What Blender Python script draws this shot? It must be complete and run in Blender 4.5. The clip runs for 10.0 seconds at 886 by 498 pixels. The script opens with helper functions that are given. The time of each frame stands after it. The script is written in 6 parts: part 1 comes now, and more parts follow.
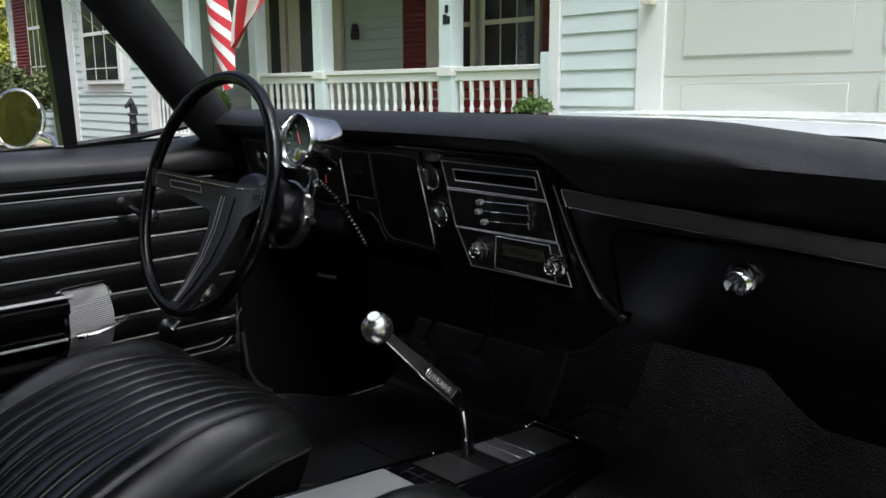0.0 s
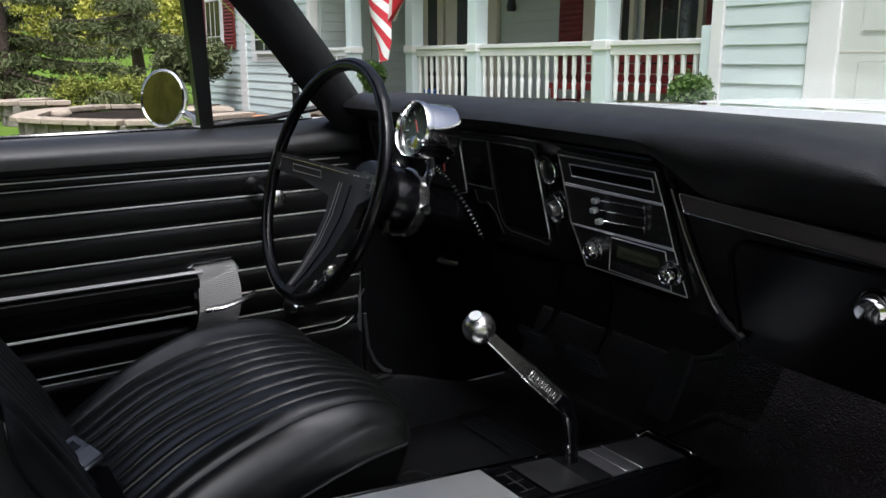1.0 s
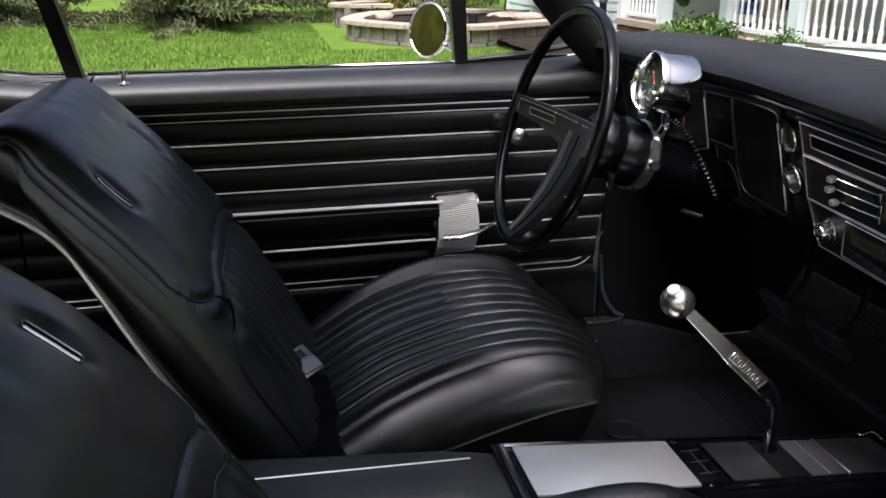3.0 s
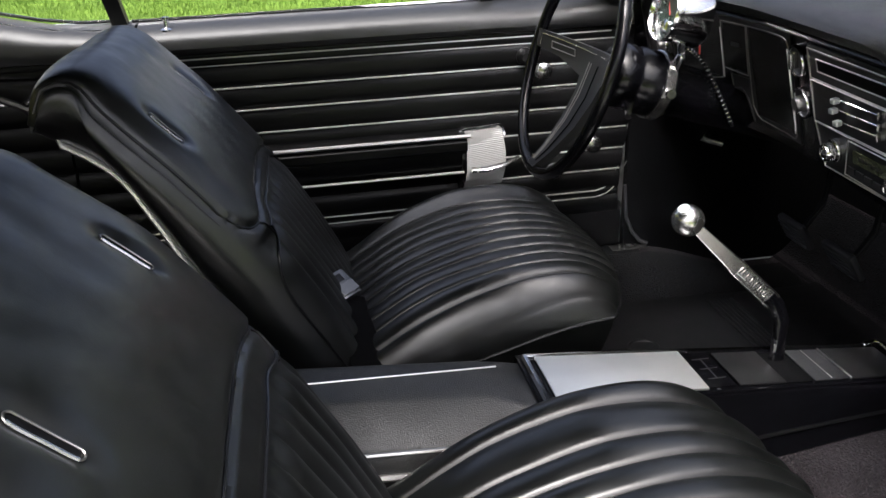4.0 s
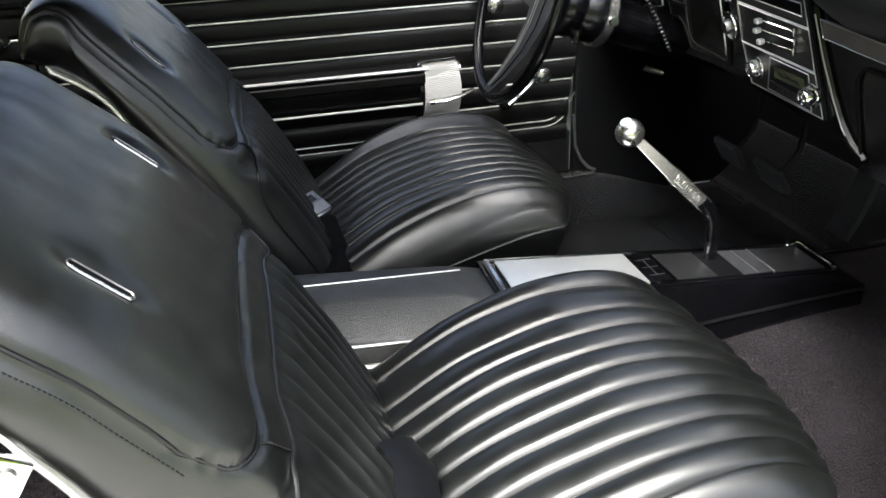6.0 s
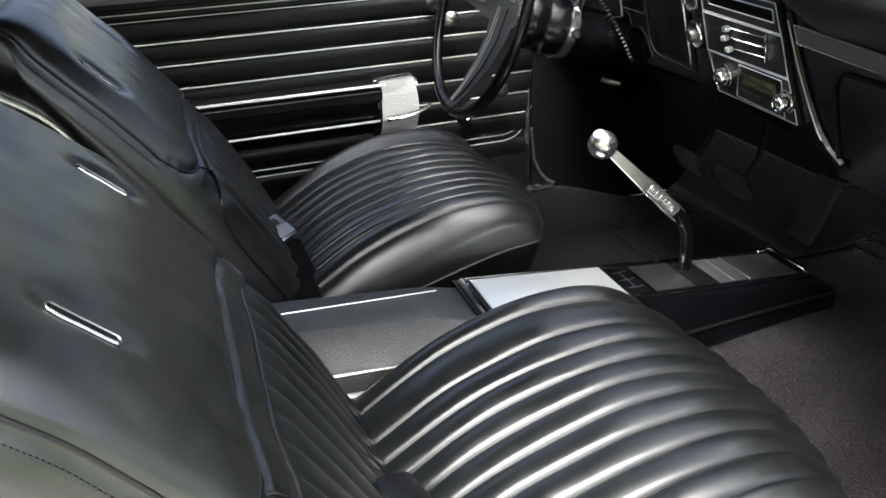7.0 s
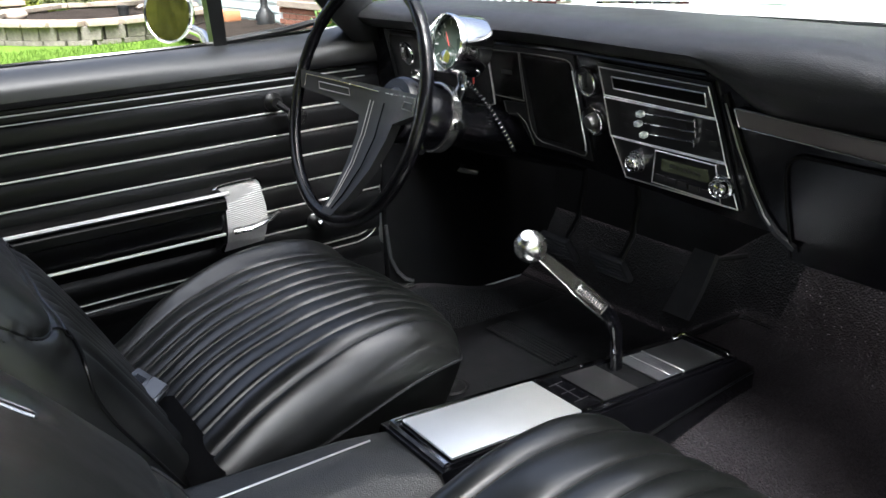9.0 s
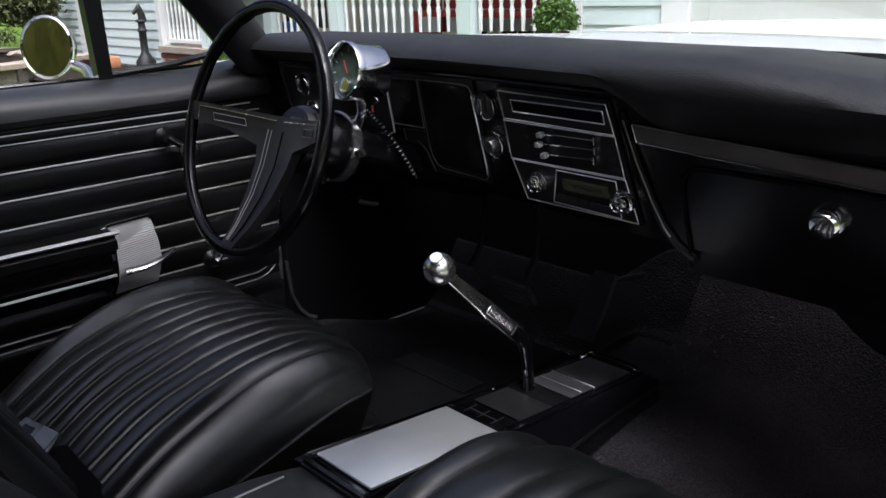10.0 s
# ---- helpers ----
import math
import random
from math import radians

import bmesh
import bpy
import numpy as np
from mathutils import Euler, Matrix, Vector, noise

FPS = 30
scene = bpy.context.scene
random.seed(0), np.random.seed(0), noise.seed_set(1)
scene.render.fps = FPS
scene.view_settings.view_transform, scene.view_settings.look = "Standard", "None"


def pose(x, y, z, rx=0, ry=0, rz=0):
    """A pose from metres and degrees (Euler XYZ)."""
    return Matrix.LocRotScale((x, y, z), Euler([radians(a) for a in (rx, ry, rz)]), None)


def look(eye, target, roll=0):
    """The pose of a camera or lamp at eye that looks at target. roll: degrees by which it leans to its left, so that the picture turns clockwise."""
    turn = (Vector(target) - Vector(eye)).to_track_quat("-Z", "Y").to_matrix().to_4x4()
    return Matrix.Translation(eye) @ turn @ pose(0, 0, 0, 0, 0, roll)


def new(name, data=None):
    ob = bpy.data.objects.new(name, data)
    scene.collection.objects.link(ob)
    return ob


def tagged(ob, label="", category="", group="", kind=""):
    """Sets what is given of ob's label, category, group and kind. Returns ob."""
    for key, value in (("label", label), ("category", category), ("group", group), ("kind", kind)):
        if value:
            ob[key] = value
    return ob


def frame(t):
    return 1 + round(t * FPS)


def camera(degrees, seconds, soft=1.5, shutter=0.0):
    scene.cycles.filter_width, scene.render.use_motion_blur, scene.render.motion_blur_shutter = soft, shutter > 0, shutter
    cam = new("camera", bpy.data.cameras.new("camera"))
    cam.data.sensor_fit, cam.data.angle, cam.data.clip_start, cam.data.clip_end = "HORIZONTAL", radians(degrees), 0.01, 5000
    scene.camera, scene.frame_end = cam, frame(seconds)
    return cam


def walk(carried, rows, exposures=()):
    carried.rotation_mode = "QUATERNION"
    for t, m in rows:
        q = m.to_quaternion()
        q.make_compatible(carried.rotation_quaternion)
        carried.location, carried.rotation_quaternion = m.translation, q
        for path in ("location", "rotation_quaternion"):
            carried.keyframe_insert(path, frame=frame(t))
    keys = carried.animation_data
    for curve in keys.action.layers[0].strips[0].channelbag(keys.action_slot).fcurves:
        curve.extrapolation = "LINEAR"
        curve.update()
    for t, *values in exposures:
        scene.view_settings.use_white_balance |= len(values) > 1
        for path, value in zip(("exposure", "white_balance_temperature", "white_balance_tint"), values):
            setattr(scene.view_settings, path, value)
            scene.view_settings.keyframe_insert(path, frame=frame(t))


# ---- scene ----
cam = camera(56.0, 10.0)
PATH = [
    (0, (-0.226, -0.807, 1.037), (1.13, 0.614, 0.664), -0.3),
    (0.5, (-0.196, -0.817, 1.047), (1.037, 0.706, 0.649), -0.1),
    (1, (-0.152, -0.811, 1.065), (0.913, 0.823, 0.625), 0.2),
    (1.5, (-0.086, -0.8, 1.08), (0.764, 0.943, 0.59), 0.7),
    (2, (-0.076, -0.798, 1.101), (0.598, 1.006, 0.561), 0.5),
    (2.5, (-0.048, -0.818, 1.121), (0.455, 1.024, 0.524), 0.2),
    (2.7, (-0.041, -0.832, 1.126), (0.414, 1.015, 0.508), 0.4),
    (3.8, (-0.038, -0.93, 1.139), (0.269, 0.896, 0.382), -1.2),
    (4, (-0.043, -0.948, 1.139), (0.26, 0.869, 0.359), -1.7),
    (4.5, (-0.048, -0.989, 1.139), (0.26, 0.805, 0.31), -2.0),
    (5, (-0.053, -1.03, 1.136), (0.269, 0.748, 0.276), -2.4),
    (5.5, (-0.066, -1.061, 1.134), (0.285, 0.7, 0.255), -2.5),
    (5.7, (-0.074, -1.07, 1.133), (0.294, 0.685, 0.248), -2.2),
    (6.8, (-0.122, -1.041, 1.115), (0.392, 0.691, 0.257), -1.7),
    (7, (-0.127, -1.017, 1.117), (0.417, 0.709, 0.266), -2.0),
    (7.5, (-0.153, -0.926, 1.115), (0.507, 0.774, 0.292), -1.8),
    (8, (-0.171, -0.852, 1.107), (0.617, 0.814, 0.329), -1.7),
    (8.5, (-0.195, -0.792, 1.115), (0.73, 0.818, 0.37), -1.7),
    (9, (-0.234, -0.749, 1.108), (0.839, 0.79, 0.416), -1.6),
    (9.5, (-0.242, -0.733, 1.088), (0.951, 0.742, 0.454), -1.6),
    (10, (-0.246, -0.733, 1.08), (1.046, 0.671, 0.479), -1.5),
]
def shift_exposure():
    return [(0.0, 0.78, 5600, 4), (2.7, 1.1, 5800, 9), (4.4, 2.0, 5950, 5), (5.5, 2.33, 5950, 2), (7.5, 2.47, 5800, 0), (9.0, 2.32, 5700, 2), (10.0, 0.95, 5550, 8)]


walk(cam, [(t, look(eye, target, roll)) for t, eye, target, roll in PATH], shift_exposure())

# ---- world and sun ----
world = bpy.data.worlds.new("sky")
scene.world = world
world.use_nodes = True
wn = world.node_tree.nodes
sky = wn.new("ShaderNodeTexSky")
sky.sky_type = "NISHITA"
sky.sun_disc = False
sky.sun_elevation = radians(64)
sky.sun_rotation = radians(206)
sky.air_density, sky.dust_density, sky.ozone_density = 0.32, 9.5, 0.0
wn["Background"].inputs["Strength"].default_value = 0.15
world.node_tree.links.new(sky.outputs[0], wn["Background"].inputs[0])
sun = new("sun", bpy.data.lights.new("sun", "SUN"))
sun.data.energy, sun.data.angle, sun.data.color = 0.9, radians(14), (1.0, 0.965, 0.93)
sun.matrix_world = look((-4.3, -5.7, 14.6), (0, 0, 0))


# ---- mesh helpers ----
ORIGIN = {}


def thing(name, at, label, category, group="", kind=""):
    ob = new(name)
    ob.empty_display_size = 0.05
    ob.location = at
    ORIGIN[ob] = Vector(at)
    return tagged(ob, label, category, group, kind)


def mesh_of(name, bm, material, angle=38.0):
    me = bpy.data.meshes.new(name)
    bmesh.ops.recalc_face_normals(bm, faces=bm.faces[:])
    bm.to_mesh(me)
    bm.free()
    for p in me.polygons:
        p.use_smooth = True
    me.set_sharp_from_angle(angle=radians(angle))
    me.materials.append(material)
    return me


def part(name, bm, material, parent=None, label="", angle=38.0):
    """Links a bmesh given in world coordinates as one mesh under parent."""
    home = ORIGIN.get(parent, Vector()) if parent else Vector()
    bm.transform(Matrix.Translation(-home))
    ob = new(name, mesh_of(name, bm, material, angle))
    if parent:
        ob.parent = parent
        ORIGIN[ob] = home
    return tagged(ob, label)


def single(name, bm, material, label, category, group="", kind="", angle=38.0):
    return tagged(part(name, bm, material, None, label, angle), label, category, group, kind)


def box(bm, lo, hi, bevel=0.0, seg=2):
    vs = [bm.verts.new((x, y, z)) for x in (lo[0], hi[0]) for y in (lo[1], hi[1]) for z in (lo[2], hi[2])]
    fs = [bm.faces.new([vs[i] for i in q]) for q in ((0, 1, 3, 2), (4, 6, 7, 5), (0, 4, 5, 1), (2, 3, 7, 6), (0, 2, 6, 4), (1, 5, 7, 3))]
    if bevel:
        es = list({e for f in fs for e in f.edges})
        bmesh.ops.bevel(bm, geom=es, offset=bevel, segments=seg, affect="EDGES", profile=0.5)
    return bm


def obox(bm, centre, size, m, bevel=0.0, seg=2):
    """A box turned by the matrix m about its centre."""
    b2 = bmesh.new()
    box(b2, [-s / 2 for s in size], [s / 2 for s in size], bevel, seg)
    b2.transform(Matrix.Translation(centre) @ m.to_4x4())
    join(bm, b2)
    return bm


def join(bm, other):
    me = bpy.data.meshes.new("join")
    other.to_mesh(me)
    other.free()
    bm.from_mesh(me)
    bpy.data.meshes.remove(me)


def tube(bm, pts, r, seg=10, closed=False, flat=1.0, up=None):
    """Sweeps a circle, or an ellipse that is flat times as high, along points."""
    pts = [Vector(p) for p in pts]
    n = len(pts)
    rs = r if isinstance(r, (list, tuple)) else [r] * n
    rings, side = [], None
    for i, p in enumerate(pts):
        a = pts[(i - 1) % n] if closed or i > 0 else p
        b = pts[(i + 1) % n] if closed or i < n - 1 else p
        t = (b - a).normalized()
        if up is not None:
            s = t.cross(Vector(up)).normalized()
        elif side is None:
            s = t.cross(Vector((0, 0, 1)) if abs(t.z) < 0.9 else Vector((1, 0, 0))).normalized()
        else:
            s = (side - t * side.dot(t)).normalized()
        side = s
        w = s.cross(t)
        rings.append([bm.verts.new(p + s * math.cos(q) * rs[i] + w * math.sin(q) * rs[i] * flat) for q in [2 * math.pi * k / seg for k in range(seg)]])
    for i in range(n if closed else n - 1):
        a, b = rings[i], rings[(i + 1) % n]
        for k in range(seg):
            bm.faces.new((a[k], a[(k + 1) % seg], b[(k + 1) % seg], b[k]))
    if not closed:
        bm.faces.new(rings[0][::-1])
        bm.faces.new(rings[-1])
    return bm


def lathe(bm, profile, at, axis, seg=32):
    """Turns (radius, height) pairs about an axis through at."""
    axis = Vector(axis).normalized()
    q = axis.to_track_quat("Z", "Y").to_matrix()
    rings = []
    for r, h in profile:
        if r < 1e-6:
            rings.append([bm.verts.new(Vector(at) + q @ Vector((0, 0, h)))])
        else:
            rings.append([bm.verts.new(Vector(at) + q @ Vector((r * math.cos(a), r * math.sin(a), h))) for a in [2 * math.pi * k / seg for k in range(seg)]])
    for a, b in zip(rings, rings[1:]):
        for k in range(seg):
            k2 = (k + 1) % seg
            if len(a) == 1 and len(b) == 1:
                continue
            if len(a) == 1:
                bm.faces.new((a[0], b[k], b[k2]))
            elif len(b) == 1:
                bm.faces.new((a[k], b[0], a[k2]))
            else:
                bm.faces.new((a[k], b[k], b[k2], a[k2]))
    for ring in (rings[0], rings[-1]):
        if len(ring) > 2:
            bm.faces.new(ring)
    return bm


def surface(bm, f, us, vs, thick=None):
    """A grid of points f(u, v); thick: a vector that gives it a back and edges."""
    g = [[bm.verts.new(f(u, v)) for v in vs] for u in us]
    for a, b in zip(g, g[1:]):
        for k in range(len(vs) - 1):
            bm.faces.new((a[k], a[k + 1], b[k + 1], b[k]))
    if thick is not None:
        h = [[bm.verts.new(p.co + Vector(thick)) for p in row] for row in g]
        for a, b in zip(h, h[1:]):
            for k in range(len(vs) - 1):
                bm.faces.new((a[k], b[k], b[k + 1], a[k + 1]))
        rim = [g[i][0] for i in range(len(us))] + g[-1][1:] + [g[i][-1] for i in range(len(us) - 2, -1, -1)] + g[0][-2:0:-1]
        rim2 = [h[i][0] for i in range(len(us))] + h[-1][1:] + [h[i][-1] for i in range(len(us) - 2, -1, -1)] + h[0][-2:0:-1]
        for i in range(len(rim)):
            j = (i + 1) % len(rim)
            bm.faces.new((rim[i], rim2[i], rim2[j], rim[j]))
    return bm


def loft(bm, rings, caps=True):
    vr = [[bm.verts.new(p) for p in ring] for ring in rings]
    for a, b in zip(vr, vr[1:]):
        for k in range(len(a)):
            k2 = (k + 1) % len(a)
            bm.faces.new((a[k], a[k2], b[k2], b[k]))
    if caps:
        bm.faces.new(vr[0][::-1])
        bm.faces.new(vr[-1])
    return bm


def prism(bm, poly, by, bevel=0.0):
    """A polygon in space, pushed along the vector by."""
    a = [bm.verts.new(p) for p in poly]
    b = [bm.verts.new(Vector(p) + Vector(by)) for p in poly]
    fs = [bm.faces.new(a), bm.faces.new(b[::-1])]
    n = len(a)
    fs += [bm.faces.new((a[i], b[i], b[(i + 1) % n], a[(i + 1) % n])) for i in range(n)]
    if bevel:
        bmesh.ops.bevel(bm, geom=list({e for f in fs for e in f.edges}), offset=bevel, segments=2, affect="EDGES", profile=0.5)
    return bm


def lin(a, b, n):
    return [a + (b - a) * i / (n - 1) for i in range(n)]


def curve_at(pts, s):
    """A smooth point on a list of (s, ...) rows."""
    if s <= pts[0][0]:
        return pts[0][1:]
    for i in range(len(pts) - 1):
        if s <= pts[i + 1][0]:
            p0, p1, p2, p3 = pts[max(i - 1, 0)], pts[i], pts[i + 1], pts[min(i + 2, len(pts) - 1)]
            t = (s - p1[0]) / (p2[0] - p1[0])
            out = []
            for k in range(1, len(p1)):
                m1 = (p2[k] - p0[k]) / max(p2[0] - p0[0], 1e-6) * (p2[0] - p1[0])
                m2 = (p3[k] - p1[k]) / max(p3[0] - p1[0], 1e-6) * (p2[0] - p1[0])
                out.append((2 * t**3 - 3 * t**2 + 1) * p1[k] + (t**3 - 2 * t**2 + t) * m1 + (-2 * t**3 + 3 * t**2) * p2[k] + (t**3 - t**2) * m2)
            return tuple(out)
    return pts[-1][1:]


def step(a, b, x):
    t = min(max((x - a) / (b - a), 0.0), 1.0)
    return t * t * (3 - 2 * t)


# ---- materials ----
def material(name, base, rough=0.5, metal=0.0, vary=0.15, scale=6.0, grain=0.0, grain_scale=400.0, rough_vary=0.08, kind="noise", spec=0.5, coat=0.0, second=None, mix_scale=30.0, wrinkle=0.0):
    """Base colour with broad and fine variation, uneven gloss and a fine relief."""
    m = bpy.data.materials.new(name)
    m.use_nodes = True
    nt = m.node_tree
    n, l = nt.nodes, nt.links
    b = n["Principled BSDF"]
    b.inputs["Metallic"].default_value = metal
    b.inputs["Specular IOR Level"].default_value = spec
    b.inputs["Coat Weight"].default_value = coat
    b.inputs["Coat Roughness"].default_value = 0.18
    tc = n.new("ShaderNodeTexCoord")
    big = n.new("ShaderNodeTexNoise")
    big.inputs["Scale"].default_value = scale
    big.inputs["Detail"].default_value = 5
    l.new(tc.outputs["Object"], big.inputs["Vector"])
    fine = n.new("ShaderNodeTexNoise")
    fine.inputs["Scale"].default_value = mix_scale
    fine.inputs["Detail"].default_value = 4
    l.new(tc.outputs["Object"], fine.inputs["Vector"])
    both = n.new("ShaderNodeMath")
    both.operation = "ADD"
    l.new(big.outputs[0], both.inputs[0])
    l.new(fine.outputs[0], both.inputs[1])
    ramp = n.new("ShaderNodeValToRGB")
    ramp.color_ramp.elements[0].position, ramp.color_ramp.elements[1].position = 0.3, 0.7
    half = n.new("ShaderNodeMath")
    half.operation = "MULTIPLY"
    half.inputs[1].default_value = 0.5
    l.new(both.outputs[0], half.inputs[0])
    l.new(half.outputs[0], ramp.inputs[0])
    c2 = second or tuple(c * (1 + vary) for c in base)
    ramp.color_ramp.elements[0].color = (*[c * (1 - vary) for c in base], 1)
    ramp.color_ramp.elements[1].color = (*c2, 1)
    l.new(ramp.outputs[0], b.inputs["Base Color"])
    rr = n.new("ShaderNodeMapRange")
    rr.inputs["To Min"].default_value, rr.inputs["To Max"].default_value = max(rough - rough_vary, 0.02), min(rough + rough_vary, 1)
    rr.inputs["From Min"].default_value, rr.inputs["From Max"].default_value = 0.3, 0.7
    l.new(fine.outputs[0], rr.inputs["Value"])
    l.new(rr.outputs[0], b.inputs["Roughness"])
    if grain:
        g = n.new("ShaderNodeTexVoronoi" if kind == "voronoi" else "ShaderNodeTexNoise")
        g.inputs["Scale"].default_value = grain_scale
        l.new(tc.outputs["Object"], g.inputs["Vector"])
        bump = n.new("ShaderNodeBump")
        bump.inputs["Strength"].default_value = grain
        bump.inputs["Distance"].default_value = 0.6 / grain_scale
        l.new(g.outputs[0], bump.inputs["Height"])
        l.new(bump.outputs[0], b.inputs["Normal"])
        if wrinkle:
            wr = n.new("ShaderNodeTexNoise")
            wr.inputs["Scale"].default_value = 34.0
            wr.inputs["Detail"].default_value = 6
            wr.inputs["Distortion"].default_value = 0.8
            l.new(tc.outputs["Object"], wr.inputs["Vector"])
            soft = n.new("ShaderNodeBump")
            soft.inputs["Strength"].default_value = wrinkle
            soft.inputs["Distance"].default_value = 0.006
            l.new(wr.outputs[0], soft.inputs["Height"])
            l.new(soft.outputs[0], bump.inputs["Normal"])
    return m


VINYL = material("black leather", (0.0024, 0.0028, 0.0025), 0.34, grain=0.09, grain_scale=900, kind="voronoi", rough_vary=0.05, vary=0.3, spec=0.95, wrinkle=0.04)
DOORVINYL = material("black door vinyl", (0.0022, 0.0022, 0.0026), 0.36, grain=0.2, grain_scale=700, kind="voronoi", rough_vary=0.025, vary=0.25, spec=0.30)
VINYL_PAD = material("black padded vinyl", (0.003, 0.003, 0.0036), 0.44, grain=0.3, grain_scale=600, kind="voronoi", rough_vary=0.03, vary=0.2, spec=0.42)
VINYL_ARM = material("grained black vinyl", (0.015, 0.0155, 0.0145), 0.42, grain=0.5, grain_scale=620, kind="voronoi", rough_vary=0.12, vary=0.6, spec=0.95, wrinkle=0.05)
WELT = material("black vinyl piping", (0.005, 0.005, 0.0055), 0.3, rough_vary=0.02, vary=0.2)
CHROME = material("chrome", (0.74, 0.74, 0.74), 0.09, 1.0, vary=0.03, rough_vary=0.015)
SATIN = material("satin steel", (0.66, 0.65, 0.63), 0.26, 1.0, vary=0.06, grain=0.05, grain_scale=300, rough_vary=0.02)
BRUSHED = material("brushed aluminium", (0.90, 0.92, 0.92), 0.5, 1.0, vary=0.03, rough_vary=0.015)
BRIGHT = material("bright trim metal", (0.82, 0.81, 0.79), 0.38, 1.0, vary=0.03, rough_vary=0.02)
SILVER = material("silver ribbed metal", (0.55, 0.55, 0.54), 0.48, 0.6, vary=0.06, rough_vary=0.03)
LENS = material("dark instrument lens", (0.002, 0.002, 0.002), 0.25, vary=0.1, spec=0.25, rough_vary=0.02)
PAINT = material("black enamel", (0.0018, 0.0018, 0.0024), 0.22, vary=0.2, spec=0.32, rough_vary=0.02)
PLASTIC = material("black plastic", (0.0025, 0.0025, 0.003), 0.36, vary=0.2, rough_vary=0.03)
MATTE = material("matt black", (0.0013, 0.0013, 0.0016), 0.8, vary=0.3, spec=0.08, rough_vary=0.03)
GREY = material("dark grey lacquer", (0.013, 0.013, 0.014), 0.38, vary=0.15, grain=0.1, grain_scale=900, rough_vary=0.03)
SPOKE = material("satin black plastic", (0.007, 0.007, 0.0075), 0.42, vary=0.15, grain=0.1, grain_scale=900, rough_vary=0.03, spec=0.4)
RUBBER = material("black rubber", (0.018, 0.018, 0.0195), 0.5, vary=0.3, grain=0.3, grain_scale=300, spec=0.4, rough_vary=0.04)
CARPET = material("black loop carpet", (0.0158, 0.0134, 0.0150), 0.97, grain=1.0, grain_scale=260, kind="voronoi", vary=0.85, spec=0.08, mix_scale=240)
MATRUB = material("worn black floor mat", (0.0022, 0.0022, 0.0026), 0.6, vary=0.3, grain=0.3, grain_scale=300, spec=0.14, rough_vary=0.04)
PEDAL = material("worn grey-black rubber", (0.034, 0.034, 0.037), 0.55, vary=0.4, grain=0.3, grain_scale=300, spec=0.4, rough_vary=0.05)
# Darker copy of the loop carpet; footwell shade is put into the colour.
SHADE_CARPET = material("black carpet with footwell shade", (0.0052, 0.0052, 0.0058), 0.95, grain=1.0, grain_scale=260, kind="voronoi", vary=0.8, spec=0.08, mix_scale=240)
WOOD = material("dark grained trim", (0.055, 0.048, 0.047), 0.40, vary=0.35, coat=0.1)
SATIN_DARK = material("dulled chrome", (0.22, 0.22, 0.22), 0.34, 1.0, vary=0.15, rough_vary=0.05)
DULL = material("dull trim metal", (0.30, 0.29, 0.28), 0.36, 1.0, vary=0.1)
CAPV = material("smooth black vinyl", (0.003, 0.0032, 0.0034), 0.46, grain=0.12, grain_scale=800, kind="voronoi", rough_vary=0.03, vary=0.2, spec=1.0)
STEM = material("dull black steel", (0.004, 0.004, 0.0045), 0.6, vary=0.3, spec=0.25)
WHITE = material("white car paint", (0.66, 0.68, 0.68), 0.22, vary=0.02, coat=0.5)
INK = material("black ink", (0.01, 0.01, 0.01), 0.5)
LETTER = material("pale lettering", (0.30, 0.30, 0.30), 0.5)
RED = material("red needle", (0.45, 0.04, 0.03), 0.5)
DISPLAY = material("unlit green display", (0.05, 0.056, 0.035), 0.2, vary=0.1)
GAUGE = material("gauge face", (0.02, 0.03, 0.025), 0.3)


def glass_material(name, tint=(1, 1, 1)):
    m = bpy.data.materials.new(name)
    m.use_nodes = True
    b = m.node_tree.nodes["Principled BSDF"]
    b.inputs["Base Color"].default_value = (*tint, 1)
    b.inputs["Roughness"].default_value = 0.0
    b.inputs["Transmission Weight"].default_value = 1.0
    b.inputs["IOR"].default_value = 1.05
    return m


GLASS = glass_material("clear glass")
MIRROR = material("mirror", (0.86, 0.87, 0.86), 0.02, 1.0, vary=0.01, rough_vary=0.01)

# ---- car shell ----
def tunnel(y):
    return 0.30 + 0.112 * step(0.30, 0.10, abs(y))


def floor_z(x, y):
    return tunnel(y) + 0.30 * step(1.05, 1.30, x) + 0.012 * step(0.45, 0.2, x) + 0.066 * step(0.57, 0.73, y) * step(0.98, 0.70, x)


bm = bmesh.new()
surface(bm, lambda u, v: Vector((u, v, floor_z(u, v))), lin(-1.3, 1.18, 60), lin(-0.76, 0.76, 70), (0, 0, -0.02))
single("floor_carpet", bm, CARPET, "worn black loop carpet on the car floor", "carpet", kind="structure")

# Sheet over the sloping carpet, coloured dark for the footwell shade.
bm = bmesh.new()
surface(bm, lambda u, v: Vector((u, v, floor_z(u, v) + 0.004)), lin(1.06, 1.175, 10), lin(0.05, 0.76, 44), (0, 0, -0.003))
single("toe_board_shade", bm, SHADE_CARPET, "black carpet on the sloping toe board, coloured darker for footwell shade", "toe board", kind="structure")

bm = bmesh.new()
box(bm, (1.18, -0.80, 0.25), (1.20, 0.80, 0.92))
single("firewall", bm, MATTE, "matt black firewall behind the dashboard", "firewall", kind="structure")

bm = bmesh.new()
